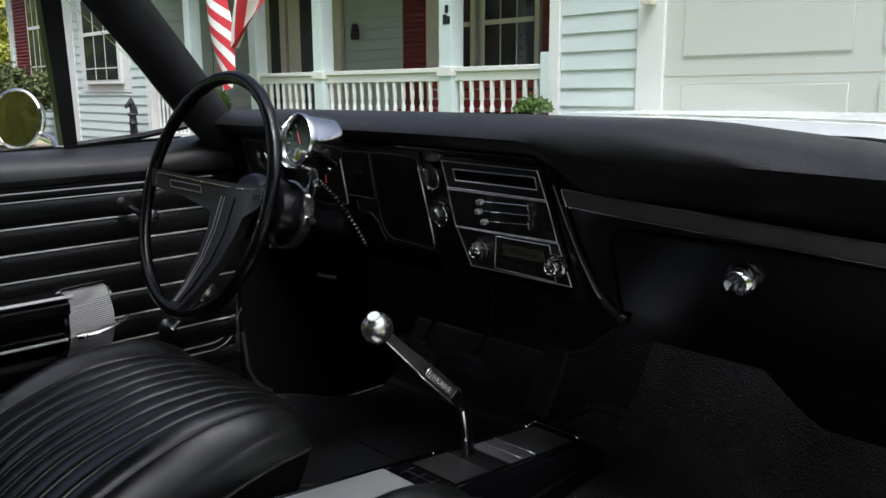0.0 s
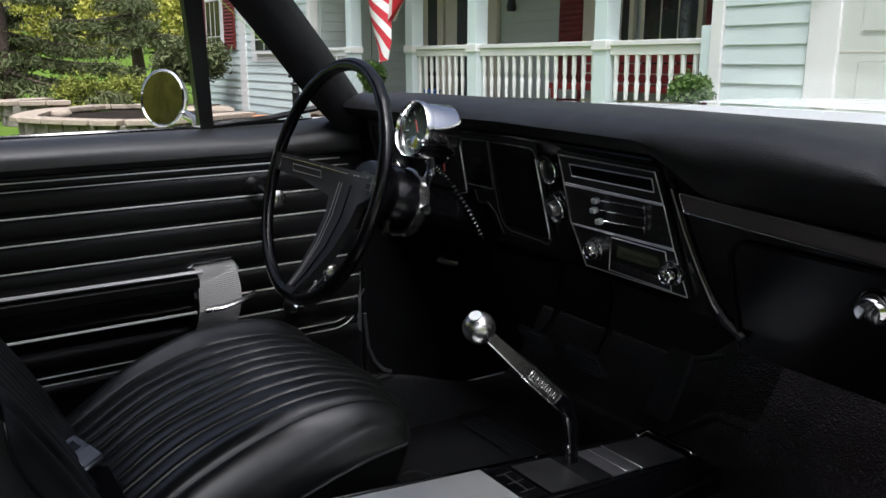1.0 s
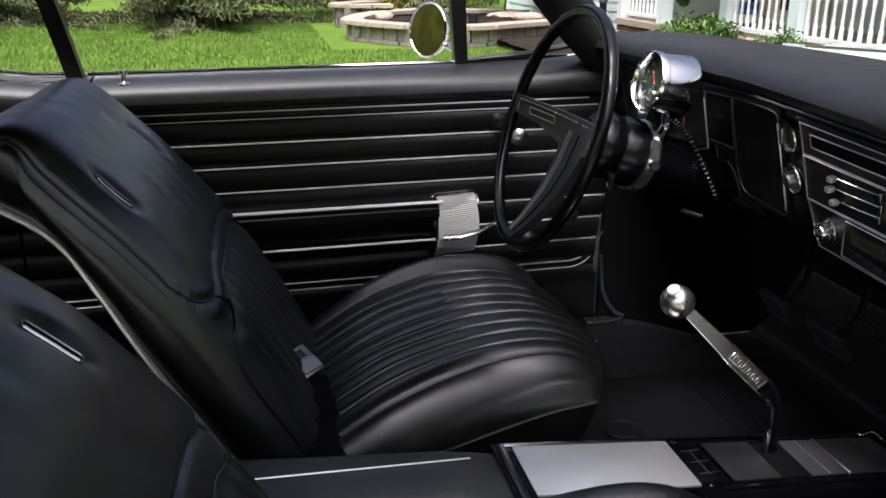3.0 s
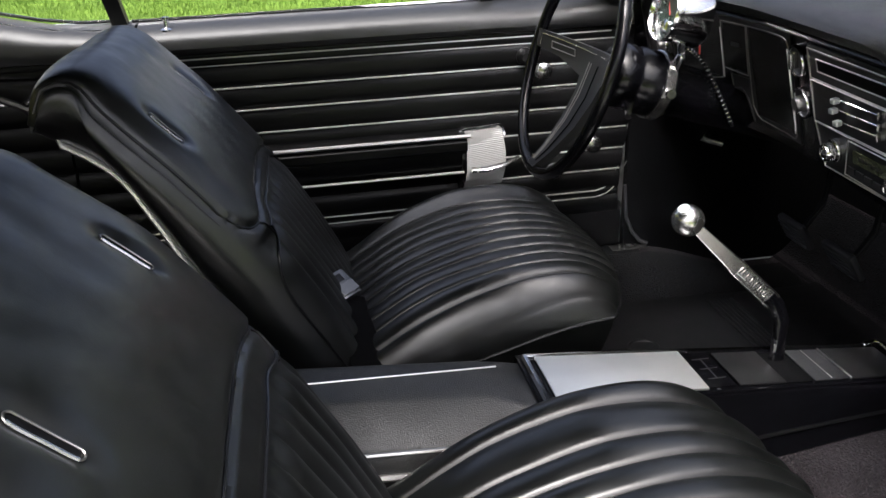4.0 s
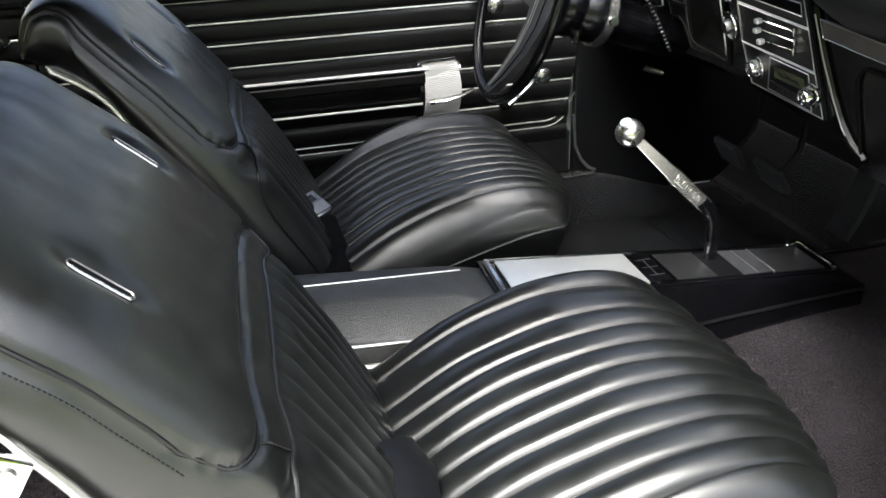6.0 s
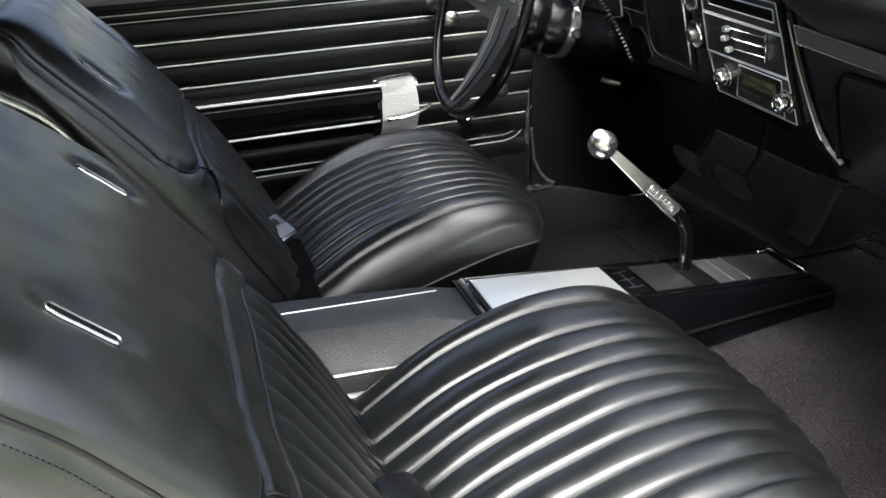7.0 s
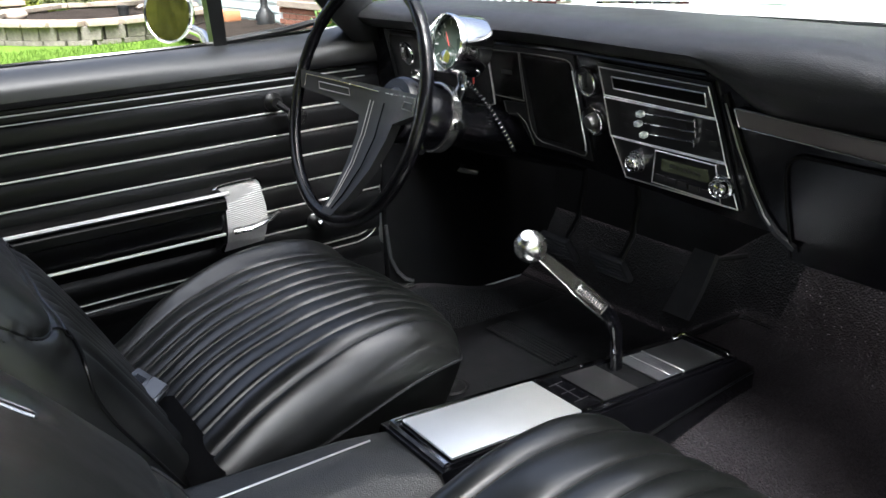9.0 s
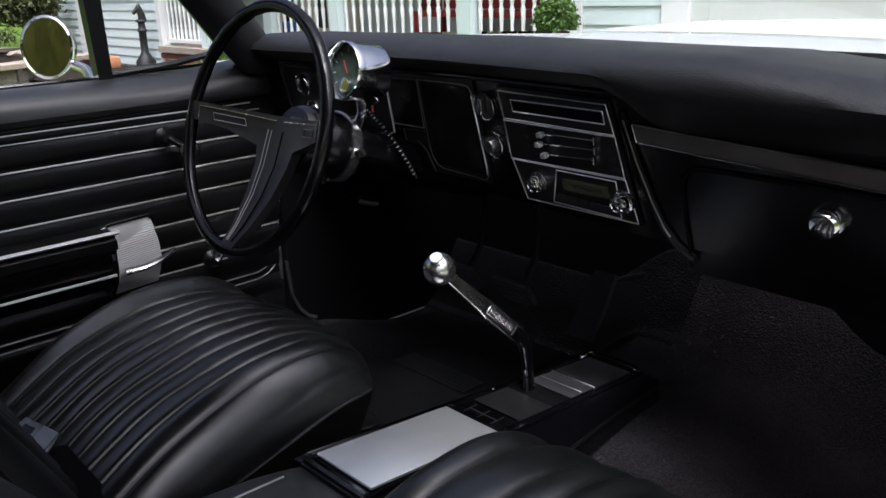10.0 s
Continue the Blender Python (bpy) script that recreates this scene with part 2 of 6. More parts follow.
# Roof shell with a dark headliner side
def roof_point(u, v):
    return Vector((u, v * (0.60 - 0.05 * step(0.0, 0.35, u)), 1.335 - 0.05 * v * v - 0.10 * step(-0.1, 0.42, u) ** 2 - 0.05 * step(-0.6, -1.3, u)))
surface(bm, roof_point, lin(-1.35, 0.33, 24), lin(-1, 1, 21), (0, 0, 0.035))
single("roof", bm, VINYL_PAD, "black lined hardtop roof of the car", "roof", kind="structure")

bm = bmesh.new()
box(bm, (-1.38, -0.80, 0.25), (-1.35, 0.80, 0.93))
single("rear_bulkhead", bm, MATTE, "plain black bulkhead behind the cabin", "bulkhead", kind="structure")

for side in (1, -1):
    bm = bmesh.new()
    ring = []
    for x0, x1, y, z, t in ((0.610, 0.735, 0.755, 0.925, 0.05), (0.545, 0.660, 0.742, 0.985, 0.05), (0.448, 0.570, 0.705, 1.085, 0.045), (0.338, 0.465, 0.668, 1.195, 0.045), (0.240, 0.375, 0.605, 1.30, 0.045)):
        ring.append([Vector((x0, side * y, z)), Vector((x0 + 0.03, side * (y - 0.022), z)), Vector((x1 - 0.03, side * (y - 0.022), z)), Vector((x1, side * (y - 0.004), z)), Vector((x1, side * (y + t), z)), Vector((x0 + 0.02, side * (y + t), z))])
    loft(bm, ring)
    single("windscreen_pillar", bm, VINYL_PAD, "black padded windscreen pillar", "pillar", kind="structure", angle=50)

# Windscreen glass
bm = bmesh.new()
surface(bm, lambda u, v: Vector((0.36 + 0.74 * u - v * v * (0.05 + 0.40 * u), v * (0.605 + 0.155 * u), 1.285 - 0.295 * u)), lin(0, 1, 8), lin(-1, 1, 13), (0.004, 0, 0.006))
ws = single("windscreen", bm, GLASS, "clear curved windscreen glass", "windscreen", kind="structure")
ws.visible_shadow = False

# Outer body sides, scuttle and bonnet in white paint
bm = bmesh.new()
for side in (1, -1):
    x0, x1 = (-2.2, 2.6) if side > 0 else (0.78, 2.6)
    surface(bm, lambda u, v: Vector((u, side * (0.865 + 0.09 * step(0.0, 0.5, v) - 0.03 * step(0.6, 1.0, v)), 0.925 - 0.70 * v + 0.02 * step(0.4, 1.0, u))), lin(x0, x1, 12), lin(0, 1, 9), (0, -side * 0.012, 0))
surface(bm, lambda u, v: Vector((u, -0.865 - 0.09 * step(0.0, 0.5, v), 0.925 - 0.70 * v)), lin(-2.2, -0.62, 8), lin(0, 1, 9), (0, 0.012, 0))
single("body_side", bm, WHITE, "glossy white painted car body sides", "car body", kind="structure")

bm = bmesh.new()
def bonnet(u, v):
    y = 0.90 * v
    crown = 0.022 * (1 - v * v) + 0.018 * step(0.55, 0.35, abs(v))
    return Vector((1.16 + 1.5 * u, y, 0.945 + crown - 0.055 * u * u + 0.012 * step(0.0, 0.08, u)))
surface(bm, bonnet, lin(0, 1, 16), lin(-1, 1, 41), (0, 0, -0.02))
single("bonnet", bm, WHITE, "glossy white bonnet with raised centre", "bonnet", kind="structure")

grille = thing("scuttle_vent", (1.12, 0.0, 0.95), "white air vent panel with small grey louvres", "vent", kind="structure")
bm = bmesh.new()
box(bm, (1.07, -0.72, 0.938), (1.17, 0.72, 0.952), 0.004)
part("panel", bm, WHITE, grille)
for k in range(7):
    bm = bmesh.new()
    box(bm, (1.175 + 0.012 * k, 0.03, 0.962), (1.181 + 0.012 * k, 0.26, 0.9715), 0.001, 1)
    part("louvre", bm, SILVER, grille)

# plain closing panels of the body: nose, tail, boot and roof pillars
bm = bmesh.new()
surface(bm, lambda u, v: Vector((2.60 + 0.06 * math.sin(math.pi * u), -0.93 + 1.86 * v, 0.30 + 0.60 * u)), lin(0, 1, 7), lin(0, 1, 9), (-0.02, 0, 0))
single("nose_panel", bm, WHITE, "glossy white front end of the car", "car body", kind="structure")
bm = bmesh.new()
surface(bm, lambda u, v: Vector((-2.18 - 0.05 * math.sin(math.pi * u), -0.93 + 1.86 * v, 0.28 + 0.64 * u)), lin(0, 1, 7), lin(0, 1, 9), (0.02, 0, 0))
single("tail_panel", bm, WHITE, "glossy white rear end of the car", "car body", kind="structure")
bm = bmesh.new()
surface(bm, lambda u, v: Vector((-2.19 + 0.60 * u, -0.90 + 1.80 * v, 0.925 + 0.035 * math.sin(math.pi * v))), lin(0, 1, 7), lin(0, 1, 17), (0, 0, -0.02))
single("boot_lid", bm, WHITE, "glossy white boot lid", "car body", kind="structure")
bm = bmesh.new()
surface(bm, lambda u, v: Vector((-1.59 + 0.26 * u, -0.80 + 1.60 * v, 0.93)), lin(0, 1, 5), lin(0, 1, 9), (0, 0, -0.02))
single("parcel_shelf", bm, MATTE, "black shelf under the rear window", "shelf", kind="structure")
for side in (1, -1):
    bm = bmesh.new()
    prism(bm, [Vector((-1.72, side * 0.83, 0.92)), Vector((-1.02, side * 0.84, 0.92)), Vector((-0.92, side * 0.62, 1.285)), Vector((-1.34, side * 0.60, 1.25))], (0, side * 0.03, 0.01), 0.008)
    single("rear_pillar", bm, WHITE, "broad white rear roof pillar", "pillar", kind="structure")
for x in (1.50, -1.36):
    for side in (1, -1):
        tyre = thing("wheel", (x, side * 0.80, 0.33), "black tyre on a plain steel wheel", "wheel", group="road wheels")
        b = bmesh.new()
        lathe(b, [(0.19, -0.09), (0.30, -0.10), (0.325, -0.08), (0.33, 0.0), (0.325, 0.08), (0.30, 0.10), (0.19, 0.09)], (x, side * 0.80, 0.332), (0, 1, 0), 40)
        part("tyre", b, RUBBER, tyre)
        b = bmesh.new()
        lathe(b, [(0, 0.04), (0.07, 0.05), (0.15, 0.02), (0.19, 0.085), (0.195, 0.0), (0, 0.0)], (x, side * 0.80, 0.332), (0, side, 0), 32)
        part("rim", b, SILVER, tyre)

# ---- driver's door ----
DOOR_Y = 0.775
SL = 0.0135  # rise of the trim lines per metre


def tz(z, x):
    return z + SL * (x + 0.27)


TRIMS = [0.855, 0.793, 0.746, 0.697, 0.644, 0.596, 0.547, 0.500]
EDGE = [0.866, 0.855, 0.840, 0.793, 0.746, 0.697, 0.644, 0.596, 0.547, 0.500, 0.485, 0.44]
door = thing("driver_door", (0.1, 0.80, 0.30), "closed car door with pleated black vinyl and chrome strips", "car door")


def door_y(z):
    """How far in the padded rolls between the strips stand."""
    for a, b in zip(EDGE, EDGE[1:]):
        if b <= z <= a:
            t = (z - b) / (a - b)
            return DOOR_Y - (0.0065 if a - b > 0.03 else 0.002) * (1 - abs(2 * t - 1) ** 3.0)
    return DOOR_Y


def door_front(z):
    return 0.655 + 0.045 * step(0.50, 0.86, z)


bm = bmesh.new()
zs = [0.44] + [b2 + (a2 - b2) * k / 9 for a2, b2 in list(zip(EDGE, EDGE[1:]))[::-1] for k in range(1, 10)]
surface(bm, lambda u, v: Vector((-0.50 + (door_front(v) + 0.50) * u, door_y(v), tz(v, -0.5 + 1.16 * u))), lin(0, 1, 24), zs, (0, 0.03, 0))
part("door_panel", bm, DOORVINYL, door)
bm = bmesh.new()
prof = [(0.864, 0.778), (0.868, 0.764), (0.878, 0.757), (0.893, 0.758), (0.906, 0.768), (0.916, 0.790), (0.922, 0.815), (0.924, 0.838), (0.90, 0.845), (0.86, 0.80)]
rings = []
for x in lin(-0.345, 0.72, 12):
    k = step(0.45, 0.75, x)
    rings.append([Vector((x, y, tz(z, x) + 0.02 * k * (z > 0.89))) for z, y in prof])
loft(bm, rings)
part("door_cap", bm, CAPV, door, "black padded door top")
bm = bmesh.new()
tube(bm, [(x, 0.846, tz(0.927, x) + 0.008 * step(0.3, 0.8, x)) for x in lin(-0.36, 0.70, 9)], 0.0035, 6)
part("belt_strip", bm, CHROME, door, "bright strip under the window")
bm = bmesh.new()
tube(bm, [(x, 0.858, tz(0.919, x) + 0.008 * step(0.3, 0.8, x)) for x in lin(-0.36, 0.70, 9)], 0.007, 6)
part("window_seal", bm, RUBBER, door)


def moulding(name, pts, r, parent, tilt=15.0, material=None):
    """A slim bright moulding whose flat face leans up a little."""
    c, s2 = math.cos(radians(tilt)), math.sin(radians(tilt))
    b = bmesh.new()
    rings = []
    for p in pts:
        rings.append([Vector(p) + Vector((0, s2 * t - c * n, s2 * n + c * t)) * r for n, t in ((-1.2, -1.3), (0.8, -1.0), (1.15, -0.6), (1.15, 0.6), (0.8, 1.0), (-1.2, 1.3))])
    loft(b, rings)
    return part(name, b, material or BRIGHT, parent)


def strip(z, x0, x1, r=0.0032, name="chrome_strip", y=DOOR_Y - 0.0028):
    moulding(name, [(x, y, tz(z, x)) for x in lin(x0, x1, 8)], r * 0.50, door)


strip(0.855, -0.50, 0.62, 0.0024)
strip(0.840, -0.50, 0.64, 0.0018)
for z in (0.793, 0.746, 0.697):
    strip(z, -0.50, 0.69 - 0.04 * (z < 0.72), 0.003)
strip(0.644, 0.385, 0.665, 0.0028)
strip(0.596, 0.385, 0.66, 0.0028)
strip(0.547, 0.30, 0.655, 0.0028)
# the double strip along the bottom that turns up at the front edge
for off, r in ((0.0, 0.0026), (0.015, 0.0022)):
    b = bmesh.new()
    pts = [(x, DOOR_Y - 0.004, tz(0.498 - off, x)) for x in lin(-0.50, 0.60, 7)]
    pts += [(0.60 + (0.045 + off) * math.sin(a), DOOR_Y - 0.002, 0.510 - off + (0.045 + off) * (1 - math.cos(a))) for a in lin(0.2, 1.5, 6)]
    pts += [(0.655 + off + 0.035 * k, DOOR_Y - 0.002, 0.56 + 0.24 * k) for k in lin(0.05, 1, 6)]
    b.free()
    moulding("border_strip", pts, r * 0.5, door)
bm = bmesh.new()
box(bm, (-0.50, DOOR_Y - 0.004, 0.37), (0.665, DOOR_Y + 0.03, 0.478), 0.004)
part("carpet_strip", bm, MATRUB, door, "black carpet along the door bottom")

# armrest
arm = bmesh.new()
rings = []
for x in lin(-0.30, 0.292, 14):
    e = step(-0.31, -0.2, x)
    d = 0.012 + 0.055 * e
    zt, zb = tz(0.668, x), tz(0.590, x)
    rings.append([Vector((x, DOOR_Y + 0.004, zt + 0.004)), Vector((x, DOOR_Y - d * 0.75, zt)), Vector((x, DOOR_Y - d, zt - 0.012)), Vector((x, DOOR_Y - d, zt - 0.028)), Vector((x, DOOR_Y - d * 0.86, zt - 0.034)), Vector((x, DOOR_Y - d * 0.84, zb + 0.014)), Vector((x, DOOR_Y - d * 0.7, zb)), Vector((x, DOOR_Y + 0.004, zb - 0.006))])
loft(arm, rings)
armrest = part("armrest", arm, DOORVINYL, door, "padded black armrest")
moulding("top_strip", [(x, DOOR_Y - 0.014 - 0.046 * step(-0.31, -0.2, x), tz(0.668, x)) for x in lin(-0.31, 0.30, 12)], 0.0034, armrest, 22.0)
moulding("lower_strip", [(x, DOOR_Y - 0.014 - 0.046 * step(-0.31, -0.2, x), tz(0.590, x)) for x in lin(-0.27, 0.285, 12)], 0.0026, armrest)
b = bmesh.new()
def plate(u, v):
    z = 0.550 + 0.125 * u
    return Vector((0.288 + 0.088 * v + 0.006 * math.sin(math.pi * u), DOOR_Y - 0.010 - 0.040 * math.sin(math.pi * (0.12 + 0.8 * u)) * (1 - 0.35 * v), z + 0.004 * v))
surface(b, lambda u, v: plate(u, v) + Vector((0, -0.0018 * (1 if int(round(u * 68)) % 2 else 0), 0)), lin(0, 1, 69), lin(0, 1, 4), (0, 0.03, 0))
part("ribbed_plate", b, SILVER, armrest, "fine-ribbed bright metal plate", angle=80)
b = bmesh.new()
tube(b, [plate(u, 0) + Vector((-0.004, -0.003, 0)) for u in lin(0, 1, 12)] + [plate(1, v) + Vector((0, 0, 0.004)) for v in lin(0.1, 0.95, 5)] + [plate(u, 1) + Vector((0.003, 0, 0)) for u in (0.97, 0.85)], 0.004, 6)
part("plate_frame", b, CHROME, armrest)
b = bmesh.new()
prism(b, [Vector((0.282, DOOR_Y + 0.0, 0.545)), Vector((0.282, DOOR_Y - 0.05, 0.575)), Vector((0.282, DOOR_Y - 0.062, 0.625)), Vector((0.282, DOOR_Y - 0.045, 0.668)), Vector((0.282, DOOR_Y, 0.682))], (0.009, 0, 0), 0.002)
part("end_cap", b, PLASTIC, armrest)
b = bmesh.new()
tube(b, [(0.304, DOOR_Y - 0.056, 0.598), (0.335, DOOR_Y - 0.066, 0.602), (0.37, DOOR_Y - 0.060, 0.607), (0.410, DOOR_Y - 0.034, 0.613)], [0.0105, 0.0105, 0.009, 0.006], 10, flat=0.55)
part("door_handle", b, SATIN, armrest, "chrome pull handle")


def crank(name, x, z, angle, length, label):
    c = part(name, lathe(bmesh.new(), [(0.0, 0.0), (0.019, 0.0), (0.019, 0.012), (0.012, 0.02), (0.010, 0.028), (0, 0.028)], (x - length * math.cos(angle), DOOR_Y + 0.002, z - length * math.sin(angle)), (0, -1, 0), 20), PLASTIC, door, label)
    b = bmesh.new()
    tube(b, [(x - length * math.cos(angle), DOOR_Y - 0.027, z - length * math.sin(angle)), (x - 0.5 * length * math.cos(angle), DOOR_Y - 0.034, z - 0.5 * length * math.sin(angle)), (x, DOOR_Y - 0.036, z)], [0.007, 0.006, 0.005], 8)
    part("crank_arm", b, PLASTIC if length < 0.06 else CHROME, c)
    b = bmesh.new()
    lathe(b, [(0.0, 0.0), (0.006, 0.0), (0.007, 0.01), (0.0175, 0.013), (0.0185, 0.018), (0.0175, 0.026), (0.012, 0.030), (0, 0.031)], (x, DOOR_Y - 0.034, z), (0, -1, 0), 24)
    part("crank_knob", b, SATIN, c)


crank("vent_crank", 0.457, 0.800, -0.72, 0.036, "bright vent window crank")
crank("window_crank", 0.572, 0.634, 0.75, 0.10, "bright window crank")
b = bmesh.new()
lathe(b, [(0, 0), (0.013, 0.0), (0.013, 0.002), (0.008, 0.004), (0.0045, 0.006), (0.0045, 0.018), (0.0085, 0.022), (0.0085, 0.026), (0, 0.027)], (-0.288, 0.790, 0.9115), (0, 0, 1), 16)
part("lock_knob", b, CHROME, door, "small lock button")

# vent window, its post and the quarter window's front edge
b = bmesh.new()
loft(b, [[Vector((x0, y - 0.012, z)), Vector((x0 + 0.026 + 0.010 * step(0.95, 1.2, z), y - 0.012, z)), Vector((x0 + 0.026 + 0.010 * step(0.95, 1.2, z), y + 0.014, z)), Vector((x0, y + 0.014, z))] for x0, y, z in ((0.350, 0.845, 0.925), (0.335, 0.825, 1.06), (0.316, 0.80, 1.20), (0.300, 0.76, 1.26))])
part("vent_post", b, PLASTIC, door, "black vent window post")
b = bmesh.new()
pane = [Vector((0.365, 0.848, 0.935)), Vector((0.62, 0.80, 0.955)), Vector((0.49, 0.735, 1.06)), Vector((0.342, 0.79, 1.22))]
prism(b, pane, (0, 0.004, 0))
vg = part("vent_glass", b, GLASS, door)
vg.visible_shadow = False
b = bmesh.new()
tube(b, [(0.37, 0.845, 0.938), (0.50, 0.838, 0.950), (0.60, 0.832, 0.968)], 0.007, 6)
part("vent_frame", b, PLASTIC, door)

quarter = thing("rear_quarter_panel", (-0.9, 0.80, 0.35), "black vinyl rear side panel with chrome strips", "side panel", kind="structure")
b = bmesh.new()
surface(b, lambda u, v: Vector((-1.34 + 0.835 * u, door_y(v), tz(v, -1.34 + 0.83 * u))), lin(0, 1, 10), zs, (0, 0.03, 0))
part("panel", b, DOORVINYL, quarter)
b = bmesh.new()
rings = []
for x in lin(-1.34, -0.35, 14):
    lift = 0.10 * step(-0.42, -0.95, x)
    rings.append([Vector((x, y, tz(z, x) + lift * step(0.87, 0.91, z))) for z, y in prof])
loft(b, rings)
part("cap", b, CAPV, quarter)
b = bmesh.new()
tube(b, [(x, 0.847, tz(0.929, x) + 0.10 * step(-0.42, -0.95, x)) for x in lin(-1.34, -0.385, 14)], 0.0035, 6)
part("belt_strip", b, CHROME, quarter)
b = bmesh.new()
tube(b, [(x, 0.800, tz(0.917, x) + 0.10 * step(-0.42, -0.95, x)) for x in lin(-1.34, -0.40, 14)], 0.0025, 6)
part("bead", b, CHROME, quarter)
for z in (0.793, 0.735, 0.682):
    b = bmesh.new()
    tube(b, [(x, DOOR_Y - 0.002, tz(z, x)) for x in lin(-1.3, -0.52, 4)], 0.003, 6)
    part("chrome_strip", b, BRIGHT, quarter)
b = bmesh.new()
loft(b, [[Vector((x0, y - 0.012, z)), Vector((x0 + 0.03, y - 0.012, z)), Vector((x0 + 0.03, y + 0.014, z)), Vector((x0, y + 0.014, z))] for x0, y, z in ((-0.393, 0.845, 0.905), (-0.415, 0.805, 1.04), (-0.455, 0.72, 1.25))])
part("window_edge", b, PLASTIC, quarter, "black upright edge of the rear side window")
b = bmesh.new()
tube(b, [(-0.68, DOOR_Y - 0.045, 0.835), (-0.62, DOOR_Y - 0.045, 0.818), (-0.555, DOOR_Y - 0.04, 0.785)], [0.005, 0.006, 0.009], 8)
qc = part("rear_crank", b, CHROME, quarter)
b = bmesh.new()
lathe(b, [(0, 0), (0.016, 0), (0.016, 0.03), (0.01, 0.046), (0, 0.046)], (-0.555, DOOR_Y + 0.002, 0.785), (0, -1, 0), 16)
part("crank_boss", b, CHROME, qc)

# kick panel, sill and the passenger side's sill
b = bmesh.new()
box(b, (0.672, 0.765, 0.30), (1.18, 0.79, 0.94), 0.004)
box(b, (0.672, -0.79, 0.30), (1.18, -0.765, 0.94), 0.004)
single("kick_panel", b, MATTE, "matt black panels beside the footwells", "kick panel", kind="structure")
b = bmesh.new()
tube(b, [(0.668, 0.764, 0.52), (0.675, 0.762, 0.44), (0.690, 0.758, 0.405), (0.708, 0.754, 0.384), (0.726, 0.750, 0.376)], 0.0042, 8)
single("door_seal", b, RUBBER, "black rubber door seal", "seal")
b = bmesh.new()
box(b, (0.635, 0.732, 0.3695), (0.722, 0.764, 0.3735), 0.0015)
single("sill_plate", b, SATIN, "bright metal end of the door sill plate", "sill")
b = bmesh.new()
box(b, (-0.6, 0.722, 0.320), (0.70, 0.79, 0.3695), 0.004)
box(b, (-0.6, -0.82, 0.325), (0.75, -0.715, 0.336), 0.004)
single("sill_cover", b, MATTE, "black covers of the door sills", "sill", kind="structure")
b = bmesh.new()
box(b, (-1.35, -0.90, 0.20), (1.15, -0.83, 0.324), 0.01)
box(b, (-1.35, 0.83, 0.20), (1.15, 0.90, 0.324), 0.01)
single("rocker", b, WHITE, "white painted car sills", "sill", kind="structure")
b = bmesh.new()
box(b, (-1.35, -0.80, 0.30), (-0.62, -0.77, 0.92), 0.01)
single("rear_side_panel", b, VINYL, "plain black rear side panel", "side panel", kind="structure")

# ---- dashboard ----
def dash_x(y):
    return 0.649 + 0.14 * max(min(y, 0.22), -0.14) + (0.05 * (y + 0.14) if y < -0.14 else 0) - 0.05 * max(y - 0.30, 0)


def dp(y, z, off=0.0):
    """A point on the dashboard's leaning face, off metres towards the seats."""
    return Vector((dash_x(y) - 0.25 * (z - 0.92) - off, y, z))


dash = thing("dashboard", (0.70, 0.0, 0.75), "black padded dashboard with chrome edged instruments", "dashboard")
b = bmesh.new()
rings = []
for y in lin(-0.765, 0.735, 46):
    x0 = dash_x(y)
    k = step(-0.10, -0.19, y)
    low = 0.950 - 0.046 * k
    fall = 0.095 * max(-0.26 - y, 0.0)
    rings.append([Vector((p[0], p[1], p[2] - fall * step(0.955, 0.985, p[2]))) for p in ((x0 + 0.06, y, low), (x0 + 0.003, y, low), (x0 - 0.022 + 0.02 * k, y, low + 0.004), (x0 - 0.045, y, low + 0.016 + 0.02 * k), (x0 - 0.055, y, low + 0.024 + 0.034 * k), (x0 - 0.050, y, 0.984), (x0 - 0.030, y, 0.996), (x0, y, 1.001), (x0 + 0.08, y, 1.002), (x0 + 0.20, y, 0.994), (1.04 - 0.06 * abs(y), y, 0.965 - fall * 0.6), (1.04 - 0.06 * abs(y), y, 0.92))])
loft(b, rings)
part("dash_pad", b, VINYL_PAD, dash, "black padded vinyl dash top", angle=50)
b = bmesh.new()
surface(b, lambda u, v: dp(u, v), lin(-0.76, 0.76, 40), lin(0.755, 0.955, 8), (0.03, 0, 0))
part("fascia", b, PAINT, dash)
b = bmesh.new()
tube(b, [dp(y, 0.947, 0.010) for y in lin(0.46, -0.10, 16)], 0.004, 8)
part("lip_bead", b, PAINT, dash)
b = bmesh.new()
surface(b, lambda u, v: dp(u, 0.757) + Vector((0.02 + 0.30 * v, 0, -0.045 * math.sin(1.5 * v) + 0.03 * v)), lin(-0.76, 0.76, 20), lin(0, 1, 8), (0, 0, 0.012))
part("under_panel", b, MATTE, dash)


def outline(name, pts, r, parent, material=None, off=0.004, closed=True, n=5):
    """A thin bright moulding along (y, z) points of the dash face, with cut corners kept."""
    path = []
    m = len(pts)
    for i in range(m if closed else m - 1):
        a, c = pts[i], pts[(i + 1) % m]
        path += [dp(a[0] + (c[0] - a[0]) * k / n, a[1] + (c[1] - a[1]) * k / n, off) for k in range(n)]
    if not closed:
        path.append(dp(*pts[-1], off))
    b = bmesh.new()
    tube(b, path, r, 6, closed=closed)
    return part(name, b, material or BRIGHT, parent)


